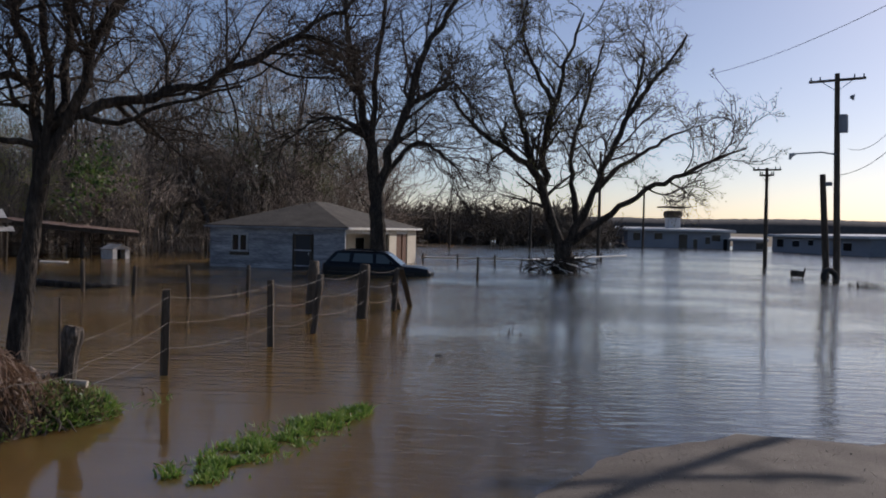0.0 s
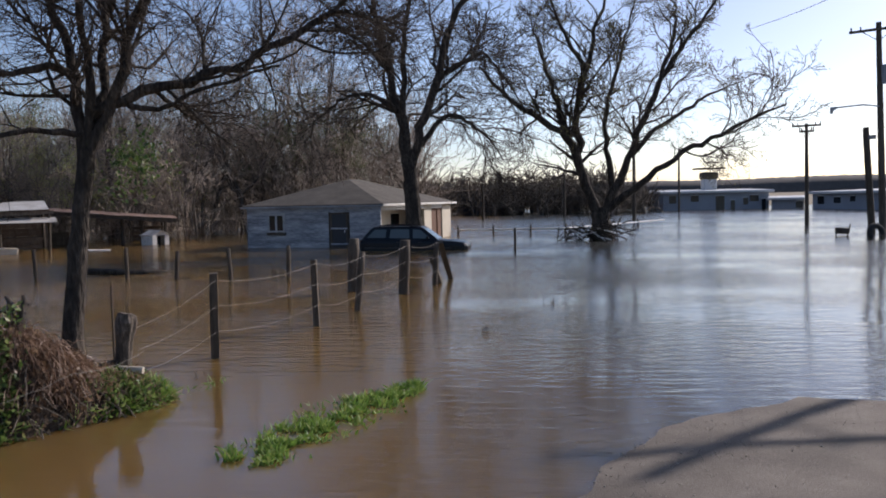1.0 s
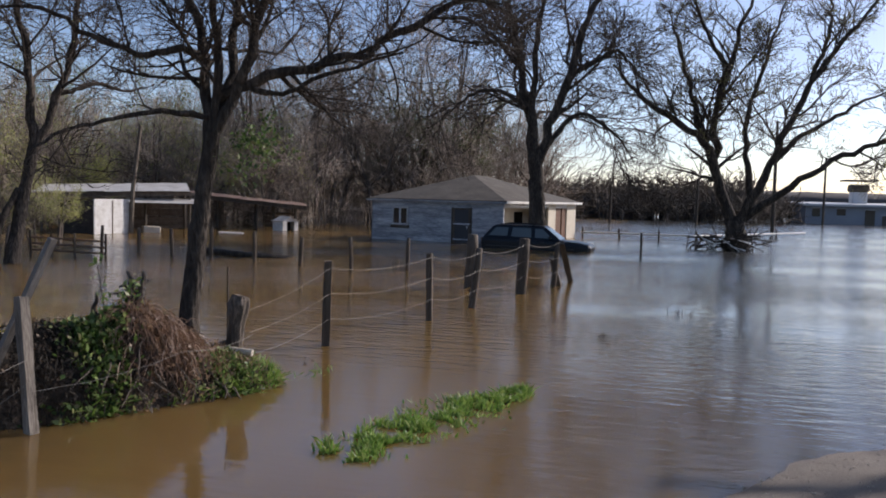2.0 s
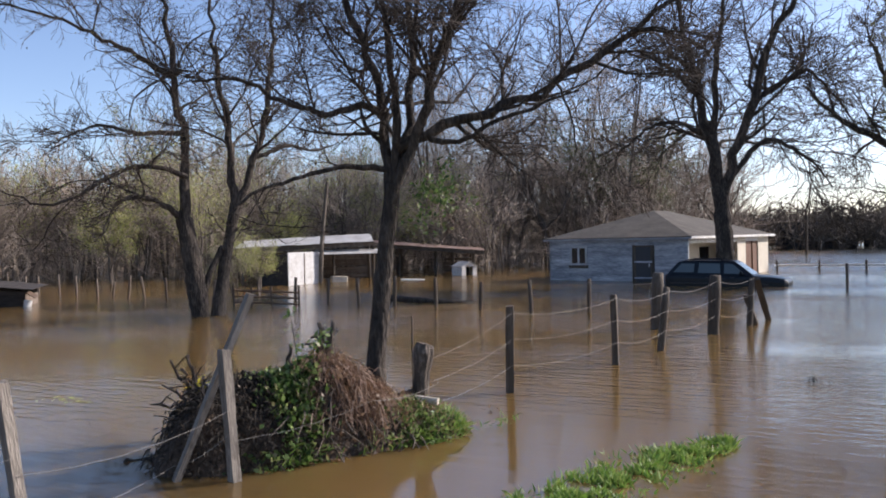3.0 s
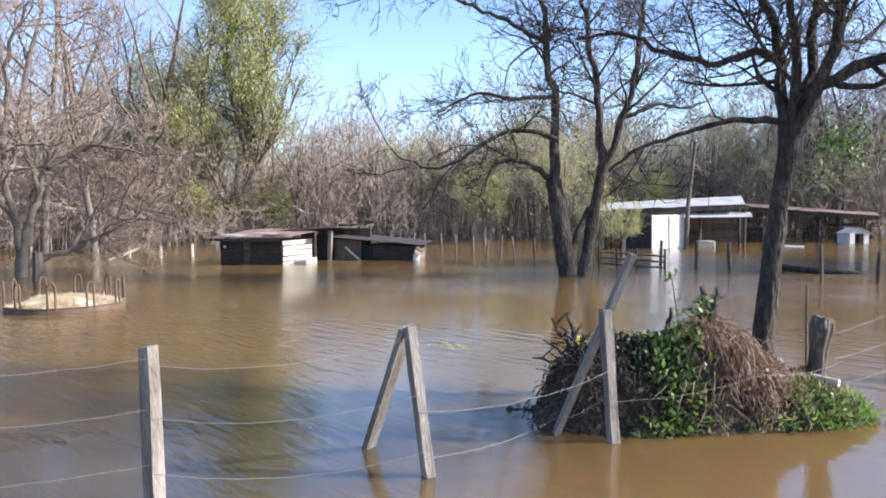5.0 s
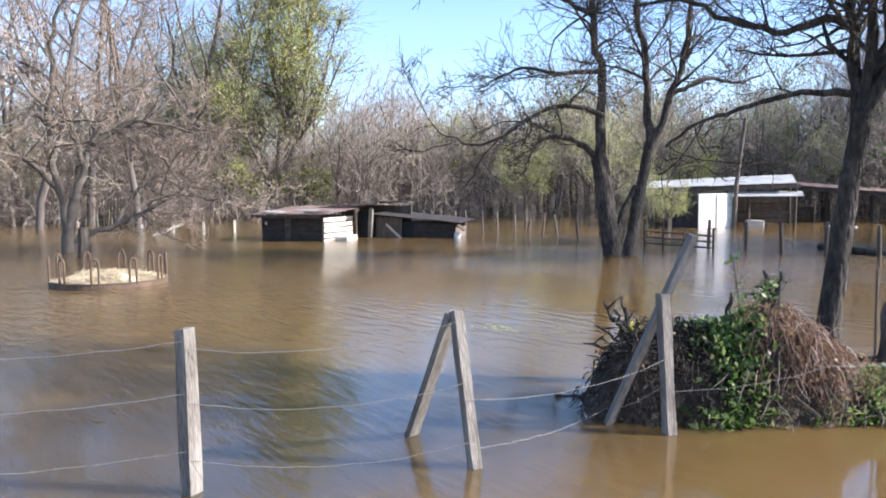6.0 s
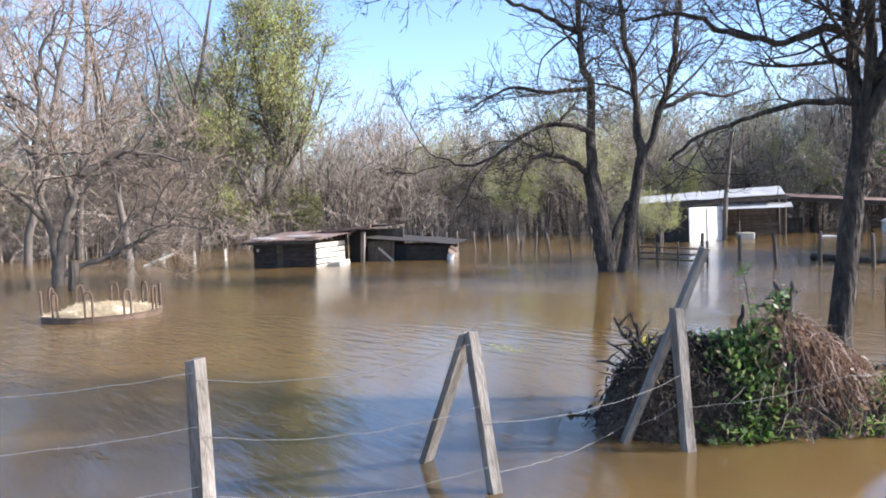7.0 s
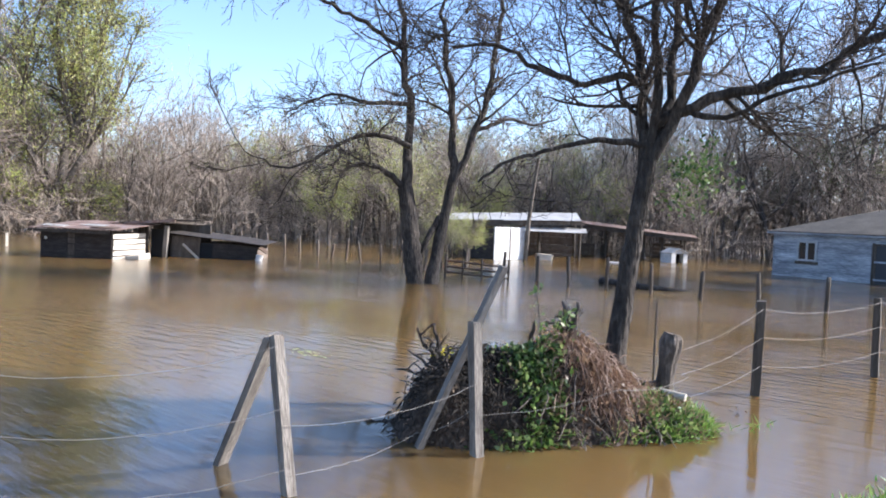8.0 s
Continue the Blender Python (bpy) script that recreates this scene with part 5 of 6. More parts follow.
part("lamp_head", tube(bmesh.new(), [(-1.85, -0.2, 6.12), (-2.05, -0.2, 6.08), (-2.1, -0.2, 5.85)], [0.07, 0.12, 0.06], 10), BUILDING_ROOF, arm, "pale street lamp head")
part("dish", cylinder((0.55, -0.1, 8.75), (0.75, -0.1, 8.72), 0.06, 8, 0.16), BUILDING_WALL, pole)
stub = thing("stub_pole", pose(18.75, 39.3, 0, -1.5, -3.6, facing(18.75, 39.3)), "cut-off leaning wooden pole beside the utility pole", "pole")
part("pole", tube(bmesh.new(), [(0, 0, -0.8), (0, 0, 2.5), (0, 0, 5.1)], [0.17, 0.16, 0.14], 10), POST_DARK, stub)
part("bracket", box((0.35, 0.12, 0.2), (0.25, -0.05, 4.6), bevel=0.02), BUILDING_WALL, stub)
utility_pole("utility_pole", (20.35, 51.4), 6.35, 0.14, [(6.2, 1.7), (5.85, 0.9)], "wooden utility pole with crossarms standing in the flood", (0, -0.5))
for b, top in (((12.11, 65.9, 0.0), 8.6), ((23.02, 97.16, 0.0), 7.6), ((-0.42, 79.45, -0.07), 4.0), ((8.2, 85.1, -0.02), 4.6)):
    utility_pole("utility_pole", b, top, 0.15, [], "bare wooden pole standing at the far bank")
utility_pole("utility_pole", (12.5, 15.9), 9.0, 0.15, [(8.35, 2.8)], "wooden utility pole with crossarm beside the road", (0, 0)).rotation_euler.z = radians(-3)


def wire(name, pts, r, label, sag=0.0, n=14, mat=WIRE, group=""):
    """A wire hung through points, sagging between them."""
    line = []
    for a, b in zip(pts, pts[1:]):
        a, b = Vector(a), Vector(b)
        for i in range(n):
            t = i / n
            line.append(a.lerp(b, t) - Vector((0, 0, sag * 4 * t * (1 - t))))
    line.append(Vector(pts[-1]))
    return tagged(part(name, tube(bmesh.new(), line, r, 5), mat), label, "wire", group)


wire("power_line", [(13.94, 43.42, 10.7), (14.3, 26.05, 9.63), (13.57, 17.09, 8.96)], 0.012, "thin overhead power line", 0.25, mat=POST_DARK)
wire("power_line", [(18.9, 38.7, 5.0), (19.11, 34.82, 5.75), (20.78, 29.14, 7.52)], 0.016, "thin overhead power line", 0.2, mat=POST_DARK)
wire("power_line", [(19.3, 38.7, 6.3), (19.09, 34.83, 6.54), (20.79, 29.14, 7.31)], 0.012, "thin overhead power line", 0.3, mat=POST_DARK)


# ---- fences ----
def sawn_post(bm, w, d, h, lean_top=0.0):
    """A rough square post: split top, uneven faces."""
    levels = 6
    rings = []
    for i in range(levels + 1):
        z = -0.7 + (h + 0.7) * i / levels
        f = 1 + random.uniform(-0.05, 0.05) - 0.06 * (i == levels)
        c = [(-w, -d), (-w * 0.7, -d * 1.04), (w * 0.7, -d * 1.04), (w, -d), (w, d), (-w, d)]
        rings.append([bm.verts.new((x * f / 2 + random.uniform(-0.003, 0.003), y * f / 2 + random.uniform(-0.003, 0.003), z + (random.uniform(-0.02, 0.012) if i == levels else 0))) for x, y in c])
    n = len(rings[0])
    for a, b in zip(rings, rings[1:]):
        for k in range(n):
            bm.faces.new((a[k], a[(k + 1) % n], b[(k + 1) % n], b[k]))
    bm.faces.new(rings[-1])
    return bm


def round_post(bm, r, h):
    pts, rad = [], []
    for i in range(7):
        z = -0.7 + (h + 0.7) * i / 6
        pts.append((random.uniform(-0.004, 0.004), random.uniform(-0.004, 0.004), z))
        rad.append(r * random.uniform(0.95, 1.05) * (0.88 if i == 6 else 1))
    return tube(bm, pts, rad, 9)


def fence_post(base, top, w, mat, label, group, square=True):
    """A post from its foot at the water to its top, leaning as it does."""
    base, top = Vector(base), Vector(top)
    axis = (top - base)
    q = axis.to_track_quat("Z", "Y").to_matrix().to_4x4()
    m = Matrix.Translation(base) @ q @ pose(0, 0, 0, 0, 0, facing(base.x, base.y) + random.uniform(-15, 15))
    bm = sawn_post(bmesh.new(), w, w * 0.85, axis.length) if square else round_post(bmesh.new(), w / 2, axis.length)
    ob = part("fence_post", bm, mat, smooth=not square)
    ob.matrix_basis = m
    return tagged(ob, label, "fence post", group)


def brace(foot, head, w, t, label, group, mat=POST):
    """A sawn board leaning from foot to head, one end split."""
    foot, head = Vector(foot), Vector(head)
    ln = (head - foot).length
    bm = bmesh.new()
    rings = []
    for i in range(6):
        z = ln * i / 5
        f = 1 + random.uniform(-0.06, 0.06)
        rings.append([bm.verts.new((x * w * f / 2, y * t / 2, z + (random.uniform(-0.06, 0.0) if i == 0 else random.uniform(0, 0.05) if i == 5 else 0))) for x, y in ((-1, -1), (1, -1), (1, 1), (-1, 1))])
    for a, b in zip(rings, rings[1:]):
        for k in range(4):
            bm.faces.new((a[k], a[(k + 1) % 4], b[(k + 1) % 4], b[k]))
    bm.faces.new(list(reversed(rings[0]))), bm.faces.new(rings[-1])
    ob = part("brace_board", bm, mat)
    ob.matrix_basis = Matrix.Translation(foot) @ (head - foot).to_track_quat("Z", "Y").to_matrix().to_4x4() @ pose(0, 0, 0, 0, 0, 20)
    return tagged(ob, label, "fence brace", group)


random.seed(21)
NEAR = "roadside fence"
P_L, P_N, P_M = Vector((-5.43, 1.98, 0)), Vector((-4.65, 3.735, 0)), Vector((-4.28, 5.43, 0))
T_L, T_N, T_M = Vector((-5.40, 1.96, 1.10)), Vector((-4.745, 3.65, 1.125)), Vector((-4.33, 5.39, 1.12))
fence_post(P_L, T_L, 0.105, POST, "grey weathered square post rising from the water", NEAR)
fence_post(P_N, T_N, 0.088, POST, "grey weathered square post, leaning, with a broken brace", NEAR)
fence_post(P_M, T_M, 0.092, POST, "grey weathered square post in front of the mound", NEAR)
P_K, T_K = Vector((-6.2, 0.2, 0)), Vector((-6.2, 0.18, 1.1))
fence_post(P_K, T_K, 0.11, POST, "grey weathered square post rising from the water", NEAR)
brace((-5.54, 3.8, 0.0), T_N + Vector((-0.06, 0.02, -0.03)), 0.12, 0.05, "grey split board leaning on a fence post", NEAR)
brace((-4.77, 5.26, 0.0), (-4.23, 5.62, 1.56), 0.105, 0.05, "long grey sawn board leaning over a fence post", NEAR)
FIELD = "field fence"
P1, P3, P3B, P4, P5 = Vector((-3.42, 9.85, 0)), Vector((-2.62, 12.46, 0)), Vector((-2.23, 14.2, 0)), Vector((-1.65, 16.8, 0)), Vector((-1.09, 18.5, 0))
T1, T3, T3B, T4, T5 = P1 + Vector((0.02, 0, 1.14)), P3 + Vector((-0.02, 0, 1.09)), P3B + Vector((0.12, 0, 1.10)), P4 + Vector((0.06, 0, 1.18)), P5 + Vector((0.08, 0, 1.03))
fence_post(P1, T1, 0.12, POST_DARK, "weathered square fence post with pale sunlit edge", FIELD)
fence_post(P3, T3, 0.11, POST_DARK, "weathered square fence post with pale sunlit edge", FIELD)
fence_post(P3B, T3B, 0.13, POST_DARK, "dark round fence post leaning slightly", FIELD, False)
fence_post(P4, T4, 0.24, POST_DARK, "thick round corner post", FIELD, False)
fence_post(P5, T5, 0.13, POST_DARK, "dark round fence post beside a brace", FIELD, False)
P6 = Vector((-2.89, 17.5, 0))
T6 = P6 + Vector((0.06, 0, 1.2))
fence_post(P6, T6, 0.26, POST_DARK, "thick round corner post", FIELD, False)
brace((-0.77, 19.86, 0.0), T5 + Vector((0.08, 0.02, -0.02)), 0.13, 0.08, "dark pole leaning on a fence post", FIELD, POST_DARK)
brace((-0.98, 18.81, 0.0), P5 + Vector((-0.05, 0.05, 0.65)), 0.12, 0.08, "short dark pole leaning on a fence post", FIELD, POST_DARK)
BACK = "back fence"
back = [(-5.25, 20.9), (-6.75, 20.6), (-8.37, 20.9), (-10.0, 21.4), (-11.5, 21.6), (-12.9, 21.8), (-14.3, 22.2), (-15.9, 22.6)]
for i, (x, y) in enumerate(back):
    fence_post((x, y, 0), (x + random.uniform(-0.06, 0.06), y, random.uniform(0.78, 0.95)), 0.11, POST_DARK, "thin dark fence post standing in the flooded yard", BACK, False)
far_line = [(-32.3, 24.0), (-31.2, 23.95), (-30.0, 23.7), (-28.8, 23.75), (-27.6, 23.6), (-26.3, 23.5), (-25.0, 23.1), (-24.0, 22.95), (-22.9, 22.7), (-21.6, 22.5), (-20.2, 22.2), (-18.9, 21.9)]
for x, y in far_line:
    k = random.uniform(-0.16, 0.16)
    fence_post((x, y, 0), (x + k, y + random.uniform(-0.05, 0.05), random.uniform(0.65, 0.95)), 0.09, OLD_BOARD, "thin grey fence post along the far side", "far fence", False)
for x, y, h in ((-36.95, 10.75, 0.5), (-36.93, 12.11, 0.45), (-35.06, 12.86, 0.55), (-35.45, 14.46, 0.55)):
    fence_post((x, y, 0), (x, y, h), 0.1, PALE_BOARD, "pale fence post by the wood", "pale fence", True)
brace((-35.83, 10.9, 0.0), (-35.57, 12.09, 0.47), 0.16, 0.06, "pale board leaning out of the water", "pale fence", PALE_BOARD)


def barbed(pts, label, group, sag=0.05, r=0.0022):
    """A strand with its barbs."""
    line = []
    for a, b in zip(pts, pts[1:]):
        a, b = Vector(a), Vector(b)
        for i in range(16):
            t = i / 16
            line.append(a.lerp(b, t) - Vector((0, 0, sag * 4 * t * (1 - t) + random.uniform(-0.006, 0.006))))
    line.append(Vector(pts[-1]))
    bm = tube(bmesh.new(), line, r, 5)
    for a, b in zip(line, line[1:]):
        n = max(1, int((b - a).length / 0.13))
        for i in range(n):
            c = a.lerp(b, (i + 0.5) / n)
            k = Vector((random.uniform(-1, 1), random.uniform(-1, 1), random.uniform(-1, 1))).normalized() * 0.018
            tube(bm, [c - k, c + k], r * 0.55, 3)
    return tagged(part("barbed_wire", bm, WIRE), label, "barbed wire", group)


def on(p, t, h):
    return p.lerp(t, h / (t.z - p.z)) + Vector((0.05, -0.04, 0))


WLAB = "slack rusty barbed wire between grey posts"
for h in (1.02, 0.68, 0.3):
    barbed([on(P_K, T_K, h), on(P_L, T_L, h)], WLAB, NEAR, 0.05)
for h, k in ((0.98, 1.05), (0.62, 0.62), (0.24, 0.2)):
    barbed([on(P_L, T_L, h), on(P_N, T_N, k)], WLAB, NEAR, 0.10)
barbed([on(P_N, T_N, 0.16), (-4.8, 5.26, 0.12), on(P_M, T_M, 0.45)], WLAB, NEAR, 0.06)
barbed([on(P_N, T_N, 0.5), on(P_M, T_M, 0.62)], WLAB, NEAR, 0.09)
barbed([on(P_M, T_M, 0.36), (-3.55, 6.55, 0.52), (-3.3, 7.45, 0.55)], WLAB, NEAR, 0.05)
for h in (1.04, 0.70, 0.36):
    a = [on(P1, T1, h), on(P3, T3, h), on(P3B, T3B, h), on(P4, T4, h + 0.03), on(P5, T5, h)]
    barbed(a, "slack pale fence wire between dark posts", FIELD, random.uniform(0.04, 0.11), 0.0032)
    if h > 0.3:
        barbed([(-3.5, 7.75, h * 0.72), on(P1, T1, h)], "slack pale fence wire between dark posts", FIELD, 0.05, 0.0024)
barbed([on(P6, T6, 1.0), (-5.25, 20.85, 0.8), (-8.3, 20.85, 0.75)], "slack pale fence wire in the flooded yard", BACK, 0.06, 0.004)


# ---- log, gate and field bits ----
bm = tube(bmesh.new(), [(-12.71, 23.59, 0.08), (-11.07, 22.85, 0.07), (-10.08, 23.08, 0.03), (-9.72, 23.92, -0.05)], [0.12, 0.105, 0.08, 0.045], 10)
tagged(part("floating_log", bm, BARK, smooth=True), "long dark log floating beside the back fence", "log")
gate = thing("field_gate", pose(-15.31, 20.42, 0, 0, 0, 36.9), "dark pipe gate standing in the water", "gate")
for z in (0.18, 0.36, 0.54):
    part("rail", cylinder((-1.1, 0, z + 0.05), (0.9, 0, z - 0.1), 0.03, 8), RUST, gate)
for x in (-1.1, -0.55, 0.05, 0.9):
    part("upright", cylinder((x, 0, -0.4), (x, 0, 0.68 + 0.12 * (x < -1)), 0.035, 8), POST_DARK, gate)


# ---- hay ring ----
def hay_ring():
    c = Vector((-18.2, 4.66, 0))
    r = 1.16
    g = thing("hay_ring", pose(c.x, c.y, 0.0), "rusty round cattle feeder ring full of pale hay", "hay feeder")
    bm = bmesh.new()
    ring = [[bm.verts.new((rr * math.cos(a), rr * math.sin(a), z)) for rr, z in ((r - 0.012, -0.15), (r + 0.012, -0.15), (r + 0.02, 0.02), (r + 0.012, 0.09), (r + 0.025, 0.11), (r, 0.125), (r - 0.02, 0.11))] for a in np.linspace(0, 2 * math.pi, 49)[:-1]]
    for k in range(48):
        a, b = ring[k], ring[(k + 1) % 48]
        for q in range(7):
            bm.faces.new((a[q], b[q], b[(q + 1) % 7], a[(q + 1) % 7]))
    bmesh.ops.recalc_face_normals(bm, faces=bm.faces)
    part("rim", bm, RUST, g)
    for i in range(10):
        a = 2 * math.pi * (i + 0.25) / 10
        da = 0.062
        pts = []
        for s, z in ((-1, 0.05), (-1, 0.48), (-0.85, 0.56), (-0.4, 0.61), (0.4, 0.61), (0.85, 0.56), (1, 0.48), (1, 0.05)):
            pts.append((r * math.cos(a + s * da), r * math.sin(a + s * da), z))
        part("hoop", tube(bmesh.new(), pts, 0.024, 7), RUST, g)
    rng = np.random.default_rng(4)
    bm = bmesh.new()
    rings = [[bm.verts.new((0, 0, 0.24))]]
    for k in range(1, 9):
        rr = 1.10 * k / 8
        rings.append([bm.verts.new((rr * math.cos(a), rr * math.sin(a), 0.06 + 0.16 * (1 - (k / 8) ** 1.6) + 0.1 * noise.noise(Vector((rr * 3 * math.cos(a), rr * 3 * math.sin(a), 2))) + rng.normal() * 0.012)) for a in np.linspace(0, 2 * math.pi, 29)[:-1]])
    for k in range(28):
        bm.faces.new((rings[0][0], rings[1][k], rings[1][(k + 1) % 28]))
        for a, b in zip(rings[1:], rings[2:]):
            bm.faces.new((a[k], b[k], b[(k + 1) % 28], a[(k + 1) % 28]))
    hay = part("hay", bm, HAY, g, "pale wet hay heap")
    n = 2500
    ang, rr = rng.uniform(0, 2 * np.pi, n), 1.1 * np.sqrt(rng.random(n))
    p = np.stack([rr * np.cos(ang), rr * np.sin(ang), 0.08 + 0.16 * (1 - (rr / 1.13) ** 1.6) + 0.05 * np.sin(ang * 3 + rr * 5)], -1)
    d = unit(rng.normal(size=(n, 3)) * np.array([1, 1, 0.35])) * rng.uniform(0.05, 0.14, (n, 1))
    v, f = tubes(np.stack([p - d, p + d], 1), np.full((n, 2), 0.004), 3)
    part("straw", mesh_np("straw", v, f, HAY), None, hay)


hay_ring()
tagged(part("leaning_stub", tube(bmesh.new(), [(-26.6, 5.95, -0.3), (-26.55, 6.0, 0.4), (-26.6, 6.0, 0.85)], [0.17, 0.16, 0.15], 9), POST_DARK), "dark stub post beside the low tree", "post")


# ---- overgrown mound with stump ----
MC = Vector((-4.1, 6.85, 0))
MX = Vector((0.62, 0.785, 0))       # long axis of the mound
MY = Vector((-0.785, 0.62, 0))


def mound_height(u, v):
    """Height over the water at u along and v across: a steep-faced root plate, a grassy hump, a low tail."""
    along = (-1.95, -1.75, -1.6, -1.38, -1.0, -0.6, -0.4, -0.22, 0.05, 0.2, 0.45, 0.66, 0.9, 1.15, 1.4, 1.7)
    ridge = (-0.25, 0.10, 0.40, 0.60, 0.64, 0.65, 0.74, 0.81, 0.72, 0.60, 0.40, 0.31, 0.23, 0.08, -0.15, -0.4)
    top = float(np.interp(u, along, ridge))
    wide = float(np.interp(u, (-1.8, -1.3, -0.6, 0.2, 0.8, 1.4), (0.35, 0.62, 0.62, 0.58, 0.55, 0.3)))
    r = abs(v - 0.08) / (wide + 0.06 * noise.noise(Vector((u * 3.1, v * 0.4, 5.0))))
    h = top * max(0.0, 1 - r ** (3.6 if v < 0.08 else 2.2)) if r < 1 else -(r - 1) * 1.1
    p = Vector((u * 2.6, v * 2.6, 1.0))
    return h + (0.12 * noise.noise(p) + 0.07 * noise.noise(p * 2.7) + 0.035 * noise.noise(p * 7.0)) * (1 if r < 1 else 0.3)


def mound_point(u, v, dz=0.0):
    p = MC + MX * u + MY * v
    return Vector((p.x, p.y, mound_height(u, v) + dz))


mound = thing("mound", pose(0, 0, 0), "overgrown root mound with green vines and dead brown growth", "mound")
nu, nv = 110, 64
grid = [[mound_point(-2.1 + 4.3 * i / nu, -1.1 + 2.2 * j / nv) for j in range(nv + 1)] for i in range(nu + 1)]
V = np.array([[*p] for row in grid for p in row])
F = np.array([(i * (nv + 1) + j, (i + 1) * (nv + 1) + j, (i + 1) * (nv + 1) + j + 1, i * (nv + 1) + j + 1) for i in range(nu) for j in range(nv)])
part("earth", mesh_np("earth", V, F, EARTH), None, mound, "dark root-bound earth", smooth=True)


def tufts(seed, n, region, length, width, mat, name, hang=0.0, out=0.25):
    """Blades or leaves rooted on the mound where region(u, v) is true."""
    rng = np.random.default_rng(seed)
    C, D = [], []
    while len(C) < n:
        u, v = rng.uniform(-1.9, 1.95), rng.uniform(-0.95, 0.85)
        z = mound_height(u, v)
        if z < -0.03 or rng.random() > region(u, v, z):
            continue
        e = 0.03
        nx, ny = mound_height(u - e, v) - mound_height(u + e, v), mound_height(u, v - e) - mound_height(u, v + e)
        nrm = (MX * nx + MY * ny + Vector((0, 0, 2 * e))).normalized()
        C.append(MC + MX * u + MY * v + Vector((0, 0, z)) - nrm * 0.01)
        D.append(nrm)
    C, D = np.array([[*c] for c in C]), np.array([[*d] for d in D])
    C[:, :] += D * rng.uniform(0, out, (n, 1)) * 0.4
    axis = unit(D * 0.5 + rng.normal(size=(n, 3)) * 0.7 + np.array([0, 0, 0.25 - hang]))
    side = unit(np.cross(axis, rng.normal(size=(n, 3))))
    L = length * rng.uniform(0.5, 1.5, (n, 1))
    W = width * rng.uniform(0.6, 1.3, (n, 1))
    tip = C + axis * L + np.array([0, 0, -hang * 0.3]) * L
    mid = C + axis * L * 0.45
    verts = np.stack([C, mid + side * W, tip, mid - side * W], 1).reshape(-1, 3)
    return tagged(part(name, mesh_np(name, verts, np.arange(4 * n).reshape(-1, 4), mat), None, mound), kind="stuff")


def blob(u0, v0, ru, rv):
    return lambda u, v, z: math.exp(-(((u - u0) / ru) ** 2 + ((v - v0) / rv) ** 2) * 1.2)


tufts(1, 2200, lambda u, v, z: max(blob(-0.55, -0.3, 0.2, 0.5)(u, v, z) * (0.25 + 0.75 * (math.sin(u * 23 + v * 9) * math.sin(v * 17 - u * 5 + z * 14) > -0.15)), 0.45 * blob(-0.75, -0.55, 0.28, 0.2)(u, v, z) * (z < 0.15)), 0.06, 0.021, LEAF_VINE, "vine_leaves")
tufts(2, 2300, lambda u, v, z: max(blob(0.75, -0.4, 0.3, 0.35)(u, v, z) * (z < 0.36), 0.55 * blob(1.1, -0.1, 0.3, 0.5)(u, v, z)) * (0.2 + 0.8 * (math.sin(u * 19 + 1) * math.sin(v * 21 + z * 9) > -0.2)), 0.065, 0.014, LEAF_VINE, "weed_cover")
tufts(3, 4200, lambda u, v, z: blob(0.05, 0.0, 0.34, 0.5)(u, v, z) * (z > 0.3), 0.17, 0.005, LEAF_RUSSET, "dead_grass", hang=1.5, out=0.35)
tufts(9, 1500, lambda u, v, z: blob(0.85, 0.0, 0.35, 0.5)(u, v, z), 0.14, 0.004, LEAF_DEAD, "dry_growth", hang=0.5)
tufts(4, 600, blob(0.1, -0.4, 0.5, 0.4), 0.06, 0.018, LEAF_DEAD, "dead_leaves")
tufts(5, 500, lambda u, v, z: 0.5 * (z > 0.0), 0.04, 0.012, LEAF_DEAD, "litter")
tufts(6, 1000, lambda u, v, z: (1.0 if u > 0.6 else 0.3) if z < 0.1 and v < 0.2 and u > -0.9 else 0.0, 0.12, 0.006, GRASS, "grass")
# dark cover on the left end, its colour lowered further for shade
tufts(7, 2600, blob(-1.1, -0.15, 0.5, 0.6), 0.12, 0.004, ROOT_SHADED, "thatch", hang=1.2)
tufts(8, 1800, blob(-1.1, -0.2, 0.55, 0.6), 0.08, 0.008, ROOT_SHADED, "dark_litter", hang=0.8)
rng = np.random.default_rng(8)
bm = bmesh.new()
for i in range(110):
    u = rng.uniform(-0.7, 0.7)
    p = mound_point(u, rng.uniform(-0.6, -0.3), 0.02)
    pts = [p]
    d = Vector((rng.normal(), rng.normal(), -0.6)).normalized()
    for k in range(5):
        d = (d + Vector((rng.normal() * 0.4, rng.normal() * 0.4, rng.normal() * 0.2 - 0.15))).normalized()
        pts.append(pts[-1] + d * 0.09)
    tube(bm, pts, [0.008, 0.008, 0.007, 0.006, 0.005, 0.003], 5)
part("root_tangle", bm, TWIG_MID, mound, "tangle of thin hanging roots")


